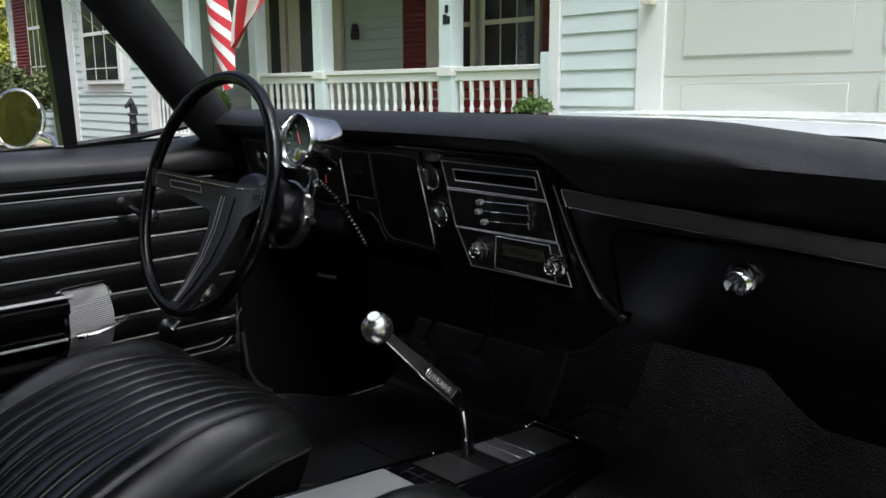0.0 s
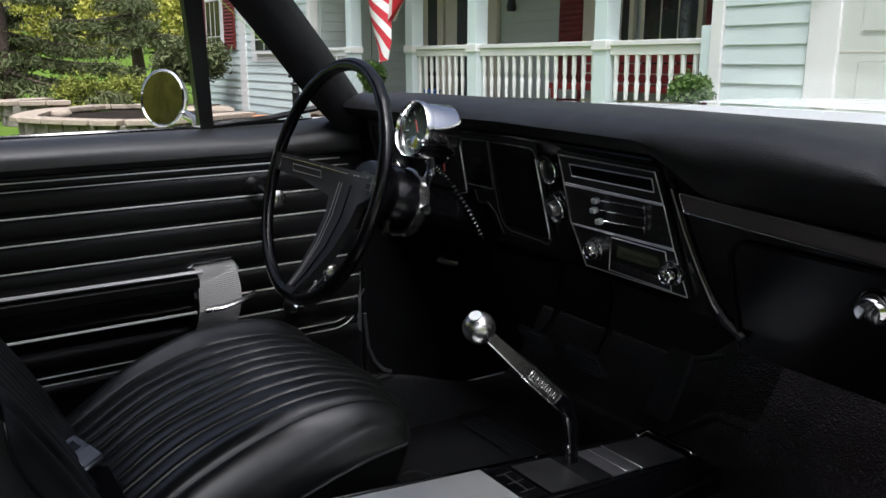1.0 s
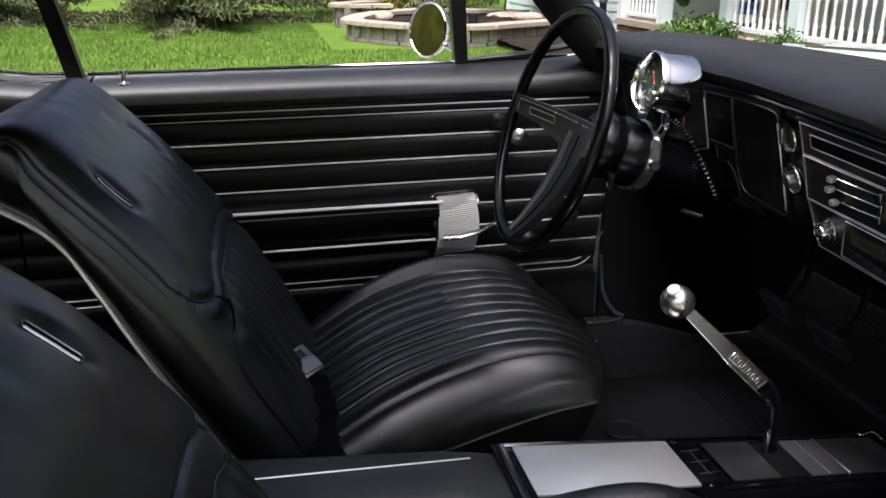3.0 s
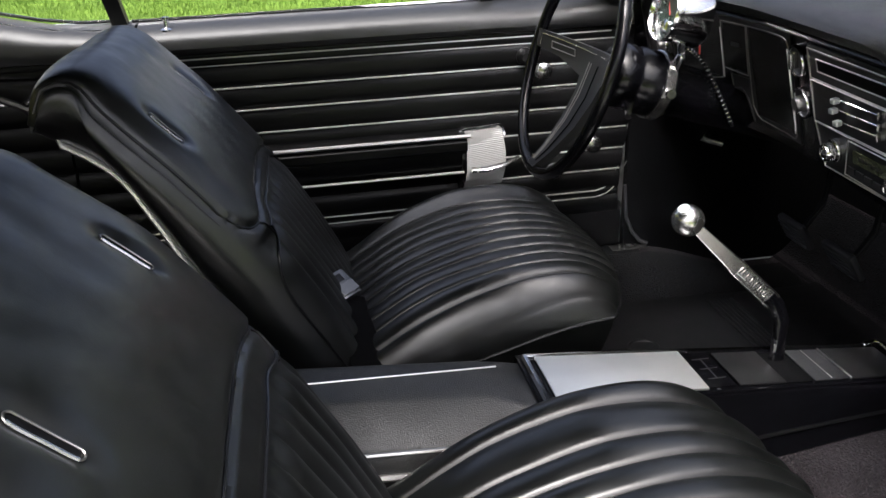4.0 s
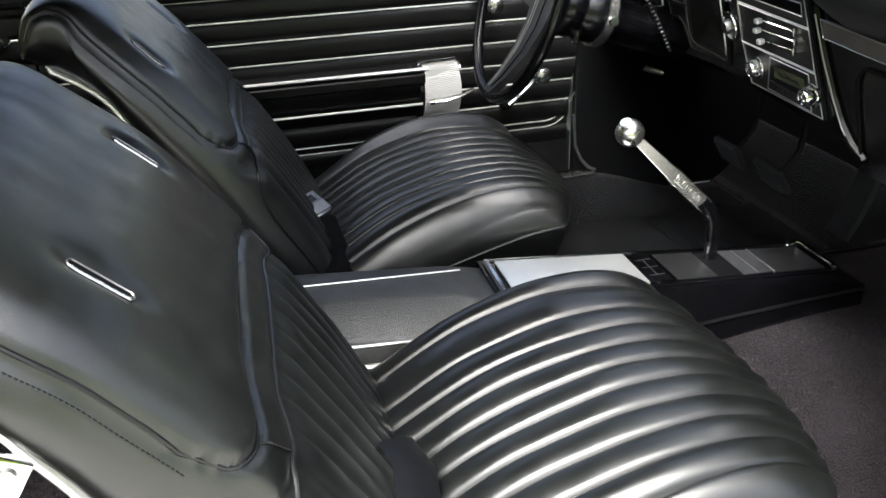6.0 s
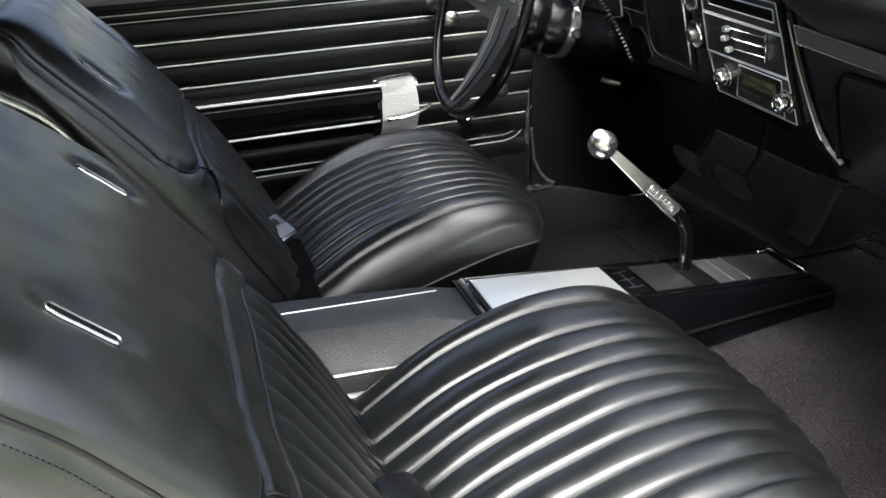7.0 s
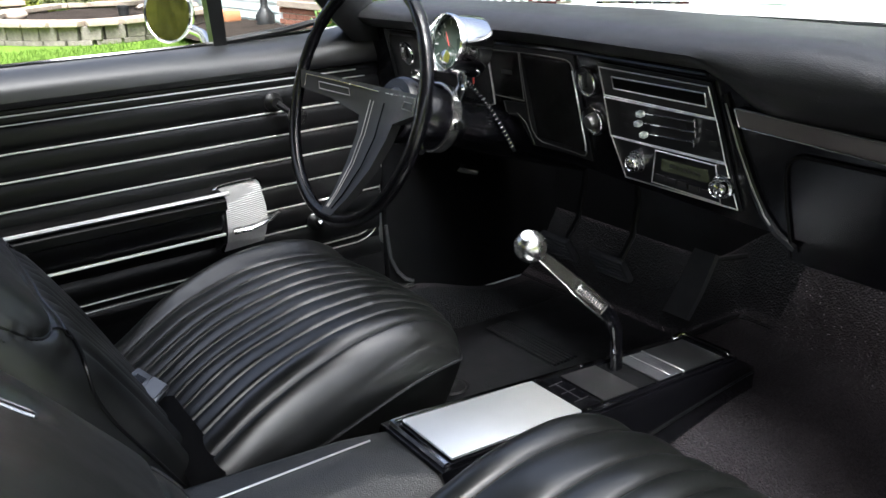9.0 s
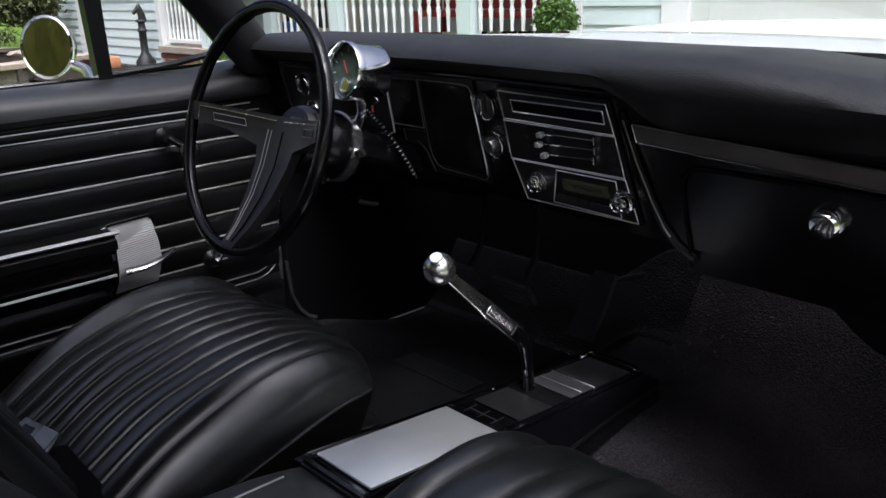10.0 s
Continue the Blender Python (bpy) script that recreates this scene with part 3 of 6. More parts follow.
def panel(name, pts, thick, off, material, parent, label="", bevel=0.0):
    """A thin plate between four (y, z) corners that follows the dash face."""
    (ya, za), (yb, zb), (yc, zc), (yd, zd) = pts
    b = bmesh.new()
    surface(b, lambda u, v: dp((ya * (1 - u) + yb * u) * (1 - v) + (yd * (1 - u) + yc * u) * v, (za * (1 - u) + zb * u) * (1 - v) + (zd * (1 - u) + zc * u) * v, off + thick), lin(0, 1, 9), lin(0, 1, 5), (thick, 0, 0))
    return part(name, b, material, parent, label)


# instrument cluster
cluster = panel("instrument_panel", [(0.402, 0.942), (0.183, 0.942), (0.176, 0.772), (0.325, 0.772)], 0.003, 0.001, PLASTIC, dash, "black instrument panel with chrome edges")
main = panel("gauge_lens", [(0.308, 0.932), (0.196, 0.929), (0.190, 0.786), (0.306, 0.790)], 0.002, 0.004, LENS, cluster)
outline("gauge_edge", [(0.312, 0.935), (0.250, 0.9345), (0.200, 0.933), (0.191, 0.930), (0.186, 0.921), (0.1815, 0.800), (0.183, 0.786), (0.190, 0.779), (0.200, 0.778), (0.296, 0.783), (0.308, 0.789), (0.316, 0.802), (0.3175, 0.820), (0.3155, 0.880)], 0.0010, main, DULL, off=0.007)
outline("edge_highlight", [(0.187, 0.918), (0.1825, 0.800), (0.184, 0.789)], 0.0014, main, BRIGHT, off=0.008, closed=False)
upper_lens = panel("side_lens", [(0.386, 0.930), (0.318, 0.931), (0.325, 0.856), (0.391, 0.858)], 0.002, 0.004, LENS, cluster)
outline("side_edge", [(0.391, 0.934), (0.315, 0.935), (0.322, 0.852), (0.396, 0.854)], 0.0009, upper_lens, DULL, off=0.007)
outline("edge_highlight", [(0.3935, 0.922), (0.398, 0.860), (0.402, 0.828)], 0.0016, upper_lens, BRIGHT, off=0.007, closed=False)
panel("legend", [(0.366, 0.902), (0.340, 0.902), (0.341, 0.895), (0.367, 0.895)], 0.0004, 0.0065, GREY, upper_lens)
lower_step = panel("lower_step", [(0.375, 0.846), (0.324, 0.846), (0.322, 0.815), (0.372, 0.822)], 0.003, 0.003, PLASTIC, cluster)
outline("step_edge", [(0.375, 0.846), (0.373, 0.822), (0.345, 0.826), (0.328, 0.812), (0.316, 0.775)], 0.0010, lower_step, GREY, off=0.007, closed=False)
left = panel("vent_panel", [(0.70, 0.950), (0.585, 0.950), (0.575, 0.80), (0.70, 0.80)], 0.004, 0.001, PLASTIC, dash)
outline("panel_edge", [(0.690, 0.925), (0.675, 0.944), (0.60, 0.944), (0.585, 0.93), (0.585, 0.815), (0.69, 0.815)], 0.003, left, GREY, off=0.007)


def dial(name, y, z, r, parent, tab):
    b = bmesh.new()
    n = Vector((-1, 0.13, -0.25)).normalized()
    lathe(b, [(r * 0.80, -0.004), (r * 0.98, 0.0), (r, 0.005), (r * 0.95, 0.008), (r * 0.85, 0.007), (r * 0.80, 0.0)], dp(y, z, 0.002), n, 28)
    d = part(name, b, CHROME, parent)
    b = bmesh.new()
    lathe(b, [(0, -0.001), (r * 0.86, 0.0), (r * 0.8, 0.004), (0, 0.005)], dp(y, z, 0.002), n, 24)
    part("dial_face", b, PLASTIC, d)
    if tab:
        b = bmesh.new()
        obox(b, dp(y, z, 0.013), (0.014, r * 0.30, r * 1.05), Euler((0.12, -0.25, 0)).to_matrix(), 0.002)
        part("grip", b, SATIN, d)
    else:
        b = bmesh.new()
        lathe(b, [(0, 0), (r * 0.50, 0.0), (r * 0.48, 0.010), (r * 0.40, 0.014), (0, 0.015)], dp(y - r * 0.10, z, 0.006), n, 20)
        part("grip", b, SATIN_DARK, d)


dial("switch_dial", 0.157, 0.907, 0.0245, dash, True)
dial("switch_dial", 0.153, 0.846, 0.0245, dash, False)
dial("vent_dial", 0.634, 0.909, 0.024, left, True)
dial("vent_dial", 0.620, 0.859, 0.022, left, False)

# centre stack
stack = panel("centre_panel", [(0.125, 0.938), (-0.100, 0.937), (-0.134, 0.773), (0.092, 0.765)], 0.004, 0.001, PLASTIC, dash, "black centre panel with chrome edges")
vent = panel("vent_plate", [(0.117, 0.929), (-0.096, 0.929), (-0.104, 0.896), (0.113, 0.893)], 0.002, 0.005, GREY, stack)
outline("vent_edge", [(0.119, 0.932), (-0.097, 0.932), (-0.106, 0.893), (0.115, 0.891)], 0.0010, vent, off=0.008)
outline("vent_slot", [(0.092, 0.921), (-0.091, 0.923), (-0.092, 0.906), (0.090, 0.904)], 0.0009, vent, off=0.009)
panel("slot_dark", [(0.090, 0.919), (-0.089, 0.921), (-0.090, 0.908), (0.088, 0.906)], 0.001, 0.008, MATTE, vent)
heat = panel("heater_control", [(0.114, 0.886), (-0.106, 0.889), (-0.114, 0.838), (0.111, 0.831)], 0.002, 0.005, PLASTIC, stack, "heater control panel with three sliders")
outline("heater_edge", [(0.116, 0.888), (-0.107, 0.891), (-0.116, 0.836), (0.113, 0.829)], 0.0010, heat, off=0.008)
for y0, z0, y1, z1 in ((0.028, 0.877, -0.071, 0.881), (0.035, 0.862, -0.070, 0.867), (0.026, 0.847, -0.066, 0.853)):
    b = bmesh.new()
    tube(b, [dp(y0, z0, 0.008), dp(y1, z1, 0.008)], 0.0011, 6)
    rail = part("slider_rail", b, CHROME, heat)
    b = bmesh.new()
    obox(b, dp(y0 + 0.002, z0, 0.016), (0.010, 0.010, 0.008), Euler((0, -0.2, 0)).to_matrix(), 0.002)
    part("slider_knob", b, BRUSHED, rail)
    b = bmesh.new()
    obox(b, dp(y1, z1, 0.010), (0.006, 0.003, 0.011), Euler((0, -0.2, 0)).to_matrix(), 0.001)
    part("slider_stop", b, CHROME, rail)
for y, z, w in ((0.075, 0.884, 0.012), (0.074, 0.866, 0.014), (0.073, 0.852, 0.012), (-0.092, 0.872, 0.012), (-0.097, 0.858, 0.012), (-0.100, 0.845, 0.018), (-0.045, 0.872, 0.012)):
    panel("legend", [(y + w / 2, z + 0.003), (y - w / 2, z + 0.003), (y - w / 2, z - 0.003), (y + w / 2, z - 0.003)], 0.0004, 0.0075, GREY, heat, bevel=0)
radio = panel("radio", [(0.109, 0.826), (-0.116, 0.832), (-0.130, 0.777), (0.090, 0.769)], 0.002, 0.005, PLASTIC, stack, "black car radio with two chrome knobs")
outline("radio_edge", [(0.111, 0.828), (-0.117, 0.834), (-0.132, 0.775), (0.090, 0.767)], 0.0010, radio, off=0.008)
outline("face_edge", [(0.014, 0.826), (-0.100, 0.829), (-0.103, 0.776), (0.030, 0.774)], 0.0010, radio, off=0.009)
panel("display", [(0.004, 0.816), (-0.084, 0.819), (-0.087, 0.801), (0.006, 0.798)], 0.001, 0.008, DISPLAY, radio, "unlit green radio display")
for k in range(7):
    y = -0.012 - 0.009 * k
    panel("legend", [(y, 0.8105), (y - 0.005, 0.8107), (y - 0.005, 0.8067), (y, 0.8065)], 0.0004, 0.0095, GREY, radio)
for k in range(5):
    y = 0.018 - 0.022 * k
    panel("radio_button", [(y, 0.790 - 0.0002 * k), (y - 0.018, 0.790), (y - 0.018, 0.782), (y, 0.782)], 0.003, 0.008, GREY, radio)
for y, z in ((0.055, 0.801), (-0.112, 0.804)):
    b = bmesh.new()
    n = Vector((-1, 0.13, -0.2)).normalized()
    lathe(b, [(0.0165, 0), (0.0175, 0.003), (0.0165, 0.006), (0.0135, 0.007), (0.0130, 0.016), (0.0118, 0.019), (0.0095, 0.020), (0.0085, 0.0185), (0.006, 0.0205), (0, 0.0215)], dp(y, z, 0.006), n, 28)
    part("radio_knob", b, CHROME, radio)

# glove box side
def band_z(y, k):
    """Height on the trim band, which sinks a little towards the passenger's door."""
    return 0.9105 + 0.048 * (y + 0.14) - 0.0215 * k


trim = bmesh.new()
surface(trim, lambda u, v: dp(u, band_z(u, 1 - v), 0.006), lin(-0.70, -0.139, 16), lin(0, 1, 3), (0.008, 0, 0))
band = part("trim_band", trim, WOOD, dash, "dark grained trim band")
outline("band_edge", [(-0.139, band_z(-0.139, -0.03)), (-0.70, band_z(-0.70, -0.03))], 0.0010, band, DULL, off=0.008, closed=False, n=14)
outline("band_edge", [(-0.70, band_z(-0.70, 1.03)), (-0.143, band_z(-0.143, 1.03)), (-0.138, band_z(-0.138, 0))], 0.0010, band, SATIN, off=0.008, closed=False, n=14)
outline("diagonal_rib", [(-0.117, 0.925), (-0.133, 0.868), (-0.151, 0.815), (-0.167, 0.780), (-0.186, 0.757), (-0.212, 0.742)], 0.0055, dash, PAINT, off=0.002, closed=False)
# Highlight on the rib's flank, drawn as a thin line of dull metal.
outline("rib_highlight", [(-0.123, 0.915), (-0.138, 0.862), (-0.156, 0.812), (-0.172, 0.777), (-0.180, 0.767)], 0.0011, dash, DULL, off=0.0070, closed=False)
glove = bmesh.new()
surface(glove, lambda u, v: dp(u, v, -0.004 - 0.02 * (v - 0.87) ** 2), lin(-0.66, -0.195, 14), lin(0.72, 0.868, 9), (0.02, 0, 0))
lid = part("glove_box_lid", glove, PAINT, dash, "glossy black glove box lid")
b = bmesh.new()
lathe(b, [(0, 0), (0.017, 0), (0.020, 0.006), (0.019, 0.016), (0.014, 0.022), (0, 0.024)], dp(-0.384, 0.831, -0.004), (-1, 0.05, -0.2), 28)
part("lid_button", b, CHROME, lid, "round chrome button")
groove = [(-0.66, 0.866)] + [(-0.230, 0.866)] + [(-0.230 + 0.028 * math.sin(a), 0.838 + 0.028 * math.cos(a)) for a in lin(0.2, 1.57, 6)] + [(-0.202, 0.80), (-0.207, 0.73)]
outline("lid_edge", groove, 0.0022, lid, MATTE, off=0.0030, closed=False, n=6)

# ---- steering wheel and column ----
WC = Vector((0.404, 0.400, 0.878))
WUP = Vector((0.299, 0, 0.954)).normalized()
WAX = Vector((-WUP.z, 0, WUP.x))  # towards the driver
WA = Vector((0, -1, 0))


def wp(a, b, dish=0.0):
    return WC + WA * a + WUP * b - WAX * dish


column = thing("steering_column", (0.6, 0.40, 0.80), "black steering column with a bright clamp", "steering column")
b = bmesh.new()
base = wp(0, 0, 0.075)
lathe(b, [(0, 0), (0.050, 0.0), (0.055, 0.008), (0.056, 0.030), (0.0535, 0.034), (0.0535, 0.042), (0.0565, 0.046), (0.0565, 0.100), (0.052, 0.108), (0.046, 0.125), (0.044, 0.45), (0, 0.45)], base, -WAX, 36)
part("jacket", b, PAINT, column)
b = bmesh.new()
lathe(b, [(0.055, 0.080), (0.0595, 0.081), (0.0595, 0.097), (0.055, 0.098)], base, -WAX, 40)
clamp = part("clamp", b, SATIN, column, "bright hose clamp ring")
b = bmesh.new()
lathe(b, [(0, 0), (0.008, 0), (0.008, 0.014), (0, 0.014)], base - WAX * 0.0885 + Vector((0, -0.056, -0.004)), (0, -1, 0.2), 14)
part("clamp_screw", b, CHROME, clamp)
b = bmesh.new()
tube(b, [base - WAX * 0.03 + Vector((0, -0.03, -0.045)), base - WAX * 0.02 + Vector((0, -0.05, -0.06))], 0.006, 8)
part("signal_stub", b, CHROME, column)

wheel = thing("steering_wheel", tuple(WC), "black two-tone steering wheel with finger grips", "steering wheel")
b = bmesh.new()
n = 120
R0 = 0.1905
tube(b, [wp(R0 * math.sin(2 * math.pi * i / n), R0 * math.cos(2 * math.pi * i / n)) for i in range(n)], [0.0105 + 0.0006 * math.sin(2 * math.pi * i / n * 26) * (1 if (0.05 < i / n < 0.20 or 0.80 < i / n < 0.97) else 0) for i in range(n)], 12, closed=True)
part("rim", b, PAINT, wheel, "glossy black rim with finger notches")


def dish(a, bb):
    r = min(math.hypot(a, bb) / 0.185, 1)
    return 0.062 * (1 - r * r)


def slab(poly, lift, thick, sub=8):
    """A slab in the wheel's plane, bowed by the dish, from left and right edges by rows."""
    bb = bmesh.new()
    rows = []
    for (al, bl), (ar, br) in poly:
        rows.append([(al + (ar - al) * k / sub, bl + (br - bl) * k / sub) for k in range(sub + 1)])
    g = [[bb.verts.new(wp(a, c, dish(a, c) - lift)) for a, c in row] for row in rows]
    h = [[bb.verts.new(wp(a, c, dish(a, c) - lift + thick)) for a, c in row] for row in rows]
    for s, flip in ((g, False), (h, True)):
        for p, q in zip(s, s[1:]):
            for k in range(sub):
                f = (p[k], p[k + 1], q[k + 1], q[k])
                bb.faces.new(f[::-1] if flip else f)
    rim = g[0] + [r[-1] for r in g[1:]] + g[-1][-2::-1] + [r[0] for r in g[-2:0:-1]]
    rim2 = h[0] + [r[-1] for r in h[1:]] + h[-1][-2::-1] + [r[0] for r in h[-2:0:-1]]
    for i in range(len(rim)):
        j = (i + 1) % len(rim)
        bb.faces.new((rim[i], rim2[i], rim2[j], rim[j]))
    return bb


spoke = part("spokes", slab([((-0.180, 0.030), (0.180, 0.030)), ((-0.176, 0.000), (0.176, 0.000)), ((-0.120, -0.006), (0.120, -0.006)), ((-0.052, -0.022), (0.052, -0.022)), ((-0.044, -0.05), (0.046, -0.05)), ((-0.036, -0.10), (0.036, -0.10)), ((-0.024, -0.15), (0.024, -0.15)), ((-0.016, -0.184), (0.016, -0.184))], 0.010, 0.016, 16), SPOKE, wheel, "satin black spokes")
for s in (-1, 1):
    b = bmesh.new()
    tube(b, [wp(s * a, c, dish(a, c) - 0.012) for a, c in ((0.168, 0.004), (0.168, 0.024), (0.12, 0.024), (0.06, 0.023), (0.012, 0.022))], 0.0010, 6)
    part("bright_line", b, SATIN, spoke)
    b = bmesh.new()
    tube(b, [wp(s * a, c, dish(a, c) - 0.012) for a, c in ((0.145, 0.016), (0.085, 0.016), (0.080, 0.005), (0.142, 0.005))], 0.0008, 6, closed=True)
    part("inset_line", b, DULL, spoke)
for q, r, m in ((-0.62, 0.0008, DULL), (-0.40, 0.0007, DULL), (0.30, 0.0013, MATTE)):
    b = bmesh.new()
    tube(b, [wp(a * q, c, dish(a, c) - 0.0104) for a, c in ((0.046, 0.006), (0.045, -0.05), (0.036, -0.10), (0.024, -0.15), (0.018, -0.174))], r, 6)
    part("seam_line", b, m, spoke)
b = bmesh.new()
lathe(b, [(0, 0.002), (0.030, 0.002), (0.036, -0.004), (0.040, -0.02), (0.042, -0.03), (0, -0.03)], wp(0, 0, 0.072), WAX, 32)
part("hub", b, PLASTIC, wheel)

tach = thing("tachometer", (0.55, 0.36, 0.90), "chrome cup tachometer strapped on the column", "tachometer")
TC = Vector((0.546, 0.352, 0.958))
TN = Vector((-0.965, -0.05, 0.20)).normalized()
b = bmesh.new()
lathe(b, [(0, -0.066), (0.042, -0.064), (0.0490, -0.0625), (0.0500, -0.059), (0.0440, -0.012), (0.0465, -0.010), (0.0465, 0.0), (0.0445, 0.003), (0.0425, 0.0), (0.041, -0.014)], TC, TN, 64)
part("cup", b, CHROME, tach)
b = bmesh.new()
lathe(b, [(0, -0.015), (0.040, -0.015), (0.040, -0.013), (0, -0.013)], TC, TN, 40)
face = part("dial", b, GAUGE, tach, "dark green dial")
for k in range(9):
    a = radians(215 - 30 * k)
    q = TN.to_track_quat("Z", "Y").to_matrix()
    up = Vector((0, 0, 1)) - TN * TN.z
    up.normalize()
    rt = up.cross(TN)
    d = rt * math.cos(a) + up * math.sin(a)
    b = bmesh.new()
    tube(b, [TC - TN * 0.0122 + d * 0.029, TC - TN * 0.0122 + d * 0.036], 0.0009, 5)
    part("dial_mark", b, LETTER, face)
b = bmesh.new()
d = rt * math.cos(radians(120)) + up * math.sin(radians(120))
tube(b, [TC - TN * 0.010 - d * 0.004, TC - TN * 0.010 + d * 0.020], [0.0009, 0.0005], 6)
part("needle", b, RED, face)
b = bmesh.new()
lathe(b, [(0, -0.012), (0.012, -0.012), (0.012, -0.006), (0, -0.004)], TC - up * 0.022, TN, 20)
part("set_knob", b, CHROME, face)
b = bmesh.new()
tube(b, [TC - TN * 0.045 - up * 0.043, TC - TN * 0.05 - up * 0.062, TC - TN * 0.05 - up * 0.085 + Vector((0, 0.01, 0))], [0.013, 0.010, 0.013], 10, flat=0.5)
br = part("bracket", b, CHROME, tach)
b = bmesh.new()
lathe(b, [(0, 0), (0.006, 0), (0.006, 0.008), (0, 0.01)], TC - TN * 0.048 - up * 0.064 + Vector((0, -0.007, 0)), (0, -1, 0), 12)
part("bracket_bolt", b, CHROME, br)
# braided lead
b = bmesh.new()
pts = [Vector(p) for p in ((0.610, 0.398, 0.893), (0.634, 0.392, 0.872), (0.648, 0.366, 0.840), (0.660, 0.342, 0.803), (0.673, 0.328, 0.766))]
path = [Vector(curve_at([(i, *p) for i, p in enumerate(pts)], q)) for q in lin(0, 4, 181)]
tube(b, path, 0.0030, 8)
cable = single("braided_lead", b, MATTE, "black and silver braided lead running down from the tachometer", "cable")
for k in range(0, 176, 8):
    b = bmesh.new()
    tube(b, [path[k + i] for i in range(4)], [0.0032, 0.0042, 0.0042, 0.0032], 8)
    part("bead", b, SATIN, cable)
b = bmesh.new()
tube(b, [TC - TN * 0.073 + Vector((0, -0.01, -0.02)), (0.628, 0.384, 0.905), (0.632, 0.388, 0.880)], 0.0014, 6)
single("red_wire", b, RED, "thin red wire behind the tachometer", "cable")
b = bmesh.new()
tube(b, [(0.79, 0.655, 0.655), (0.80, 0.652, 0.648), (0.83, 0.640, 0.640)], [0.012, 0.010, 0.009], 10)
single("brake_release", b, SATIN, "small bright pull handle under the dashboard", "handle")

# ---- pedals ----
def pedal(name, pad_at, tilt, size, stem, label):
    t = thing(name, tuple(pad_at), label, "pedal", group="pedals")
    b = bmesh.new()
    m = Euler((0, radians(tilt), 0)).to_matrix()
    obox(b, pad_at, size, m, 0.006)
    p = part("pad", b, PEDAL, t)
    for k in range(5):
        b = bmesh.new()
        off = m @ Vector((-size[0] / 2 - 0.001, 0, (k - 2) * size[2] * 0.17))
        obox(b, Vector(pad_at) + off, (0.004, size[1] * 0.86, size[2] * 0.07), m, 0.001, 1)
        part("ridge", b, PEDAL, p)
    b = bmesh.new()
    tube(b, stem, 0.008, 8, flat=0.6)
    part("stem", b, STEM, t)


pedal("brake_pedal", (0.935, 0.338, 0.487), -32, (0.016, 0.092, 0.062), [(0.955, 0.335, 0.49), (0.985, 0.33, 0.54), (0.985, 0.32, 0.62), (0.95, 0.315, 0.74)], "black ribbed rubber brake pedal on a steel arm")
pedal("clutch_pedal", (0.919, 0.472, 0.495), -32, (0.016, 0.085, 0.062), [(0.930, 0.470, 0.497), (0.962, 0.462, 0.55), (0.965, 0.448, 0.64), (0.94, 0.435, 0.74)], "black ribbed rubber clutch pedal on a steel arm")
gas = thing("accelerator_pedal", (1.067, 0.268, 0.362), "long black rubber accelerator pedal", "pedal", group="pedals")
b = bmesh.new()
loft(b, [[Vector((x, y - w, z)), Vector((x - 0.012, y - w, z + 0.006)), Vector((x - 0.012, y + w, z + 0.006)), Vector((x, y + w, z))] for x, y, z, w in ((1.067, 0.268, 0.362, 0.030), (1.068, 0.243, 0.420, 0.029), (1.066, 0.220, 0.478, 0.027), (1.060, 0.200, 0.525, 0.025))])
part("pad", b, PEDAL, gas)
b = bmesh.new()
tube(b, [(1.066, 0.205, 0.505), (1.085, 0.175, 0.515), (1.095, 0.135, 0.530)], 0.006, 8)
part("rod", b, STEM, gas)

# ---- centre console and gear lever ----
CY = -0.008
console = thing("centre_console", (0.3, CY, 0.43), "black centre console with armrest and bright plate", "console")


def ctop(x):
    return 0.53 - 0.08 * (x - 0.23)


def chalf(x):
    return 0.068 - 0.012 * step(0.25, 0.80, x)


def cfoot(x):
    """Half width at the foot of the console."""
    return 0.104 - 0.054 * step(0.10, 1.02, x) * 1.18


b = bmesh.new()
rings = []
for x in lin(0.225, 0.80, 24):
    h, z, f = chalf(x), ctop(x), cfoot(x)
    w = f + 0.024 * step(0.86, 0.45, x)
    rings.append([Vector((x, CY + y, zz)) for y, zz in ((-w, 0.395), (-f, 0.441), (-h - 0.005, z - 0.012), (-h, z), (h, z), (h + 0.005, z - 0.012), (f, 0.441), (w, 0.395))])
for x, k in ((0.828, 0.55), (0.852, 0.12), (0.858, 0.0)):
    f = cfoot(x)
    h, z = chalf(0.8) * (0.80 + 0.20 * k), 0.449 + (ctop(0.8) - 0.449) * k
    rings.append([Vector((x, CY + y, zz)) for y, zz in ((-f - 0.002, 0.395), (-f, 0.441), (-h - 0.003, z - 0.004), (-h, z), (h, z), (h + 0.003, z - 0.004), (f, 0.441), (f + 0.002, 0.395))])
loft(b, rings)
part("base", b, PAINT, console)
for s in (1, -1):
    b = bmesh.new()
    tube(b, [(x, CY + s * (cfoot(x) + 0.001), 0.443) for x in lin(0.23, 0.855, 16)], 0.0030, 6)
    part("lower_bead", b, PLASTIC, console)
b = bmesh.new()
rings = []
for x in lin(-0.36, 0.228, 18):
    k = step(0.165, 0.228, x)
    z = ctop(x) + 0.004 - 0.010 * k - 0.02 * step(-0.2, -0.36, x)
    rings.append([Vector((x, CY + y, zz)) for y, zz in ((-0.092, 0.43), (-0.090, z - 0.044), (-0.084, z - 0.036), (-0.040 - 0.026 * k, z - 0.004), (-0.032 - 0.026 * k, z), (0.048 + 0.006 * k, z), (0.058 + 0.004 * k, z - 0.004), (0.082, z - 0.036), (0.086, z - 0.044), (0.088, 0.43))])
loft(b, rings)
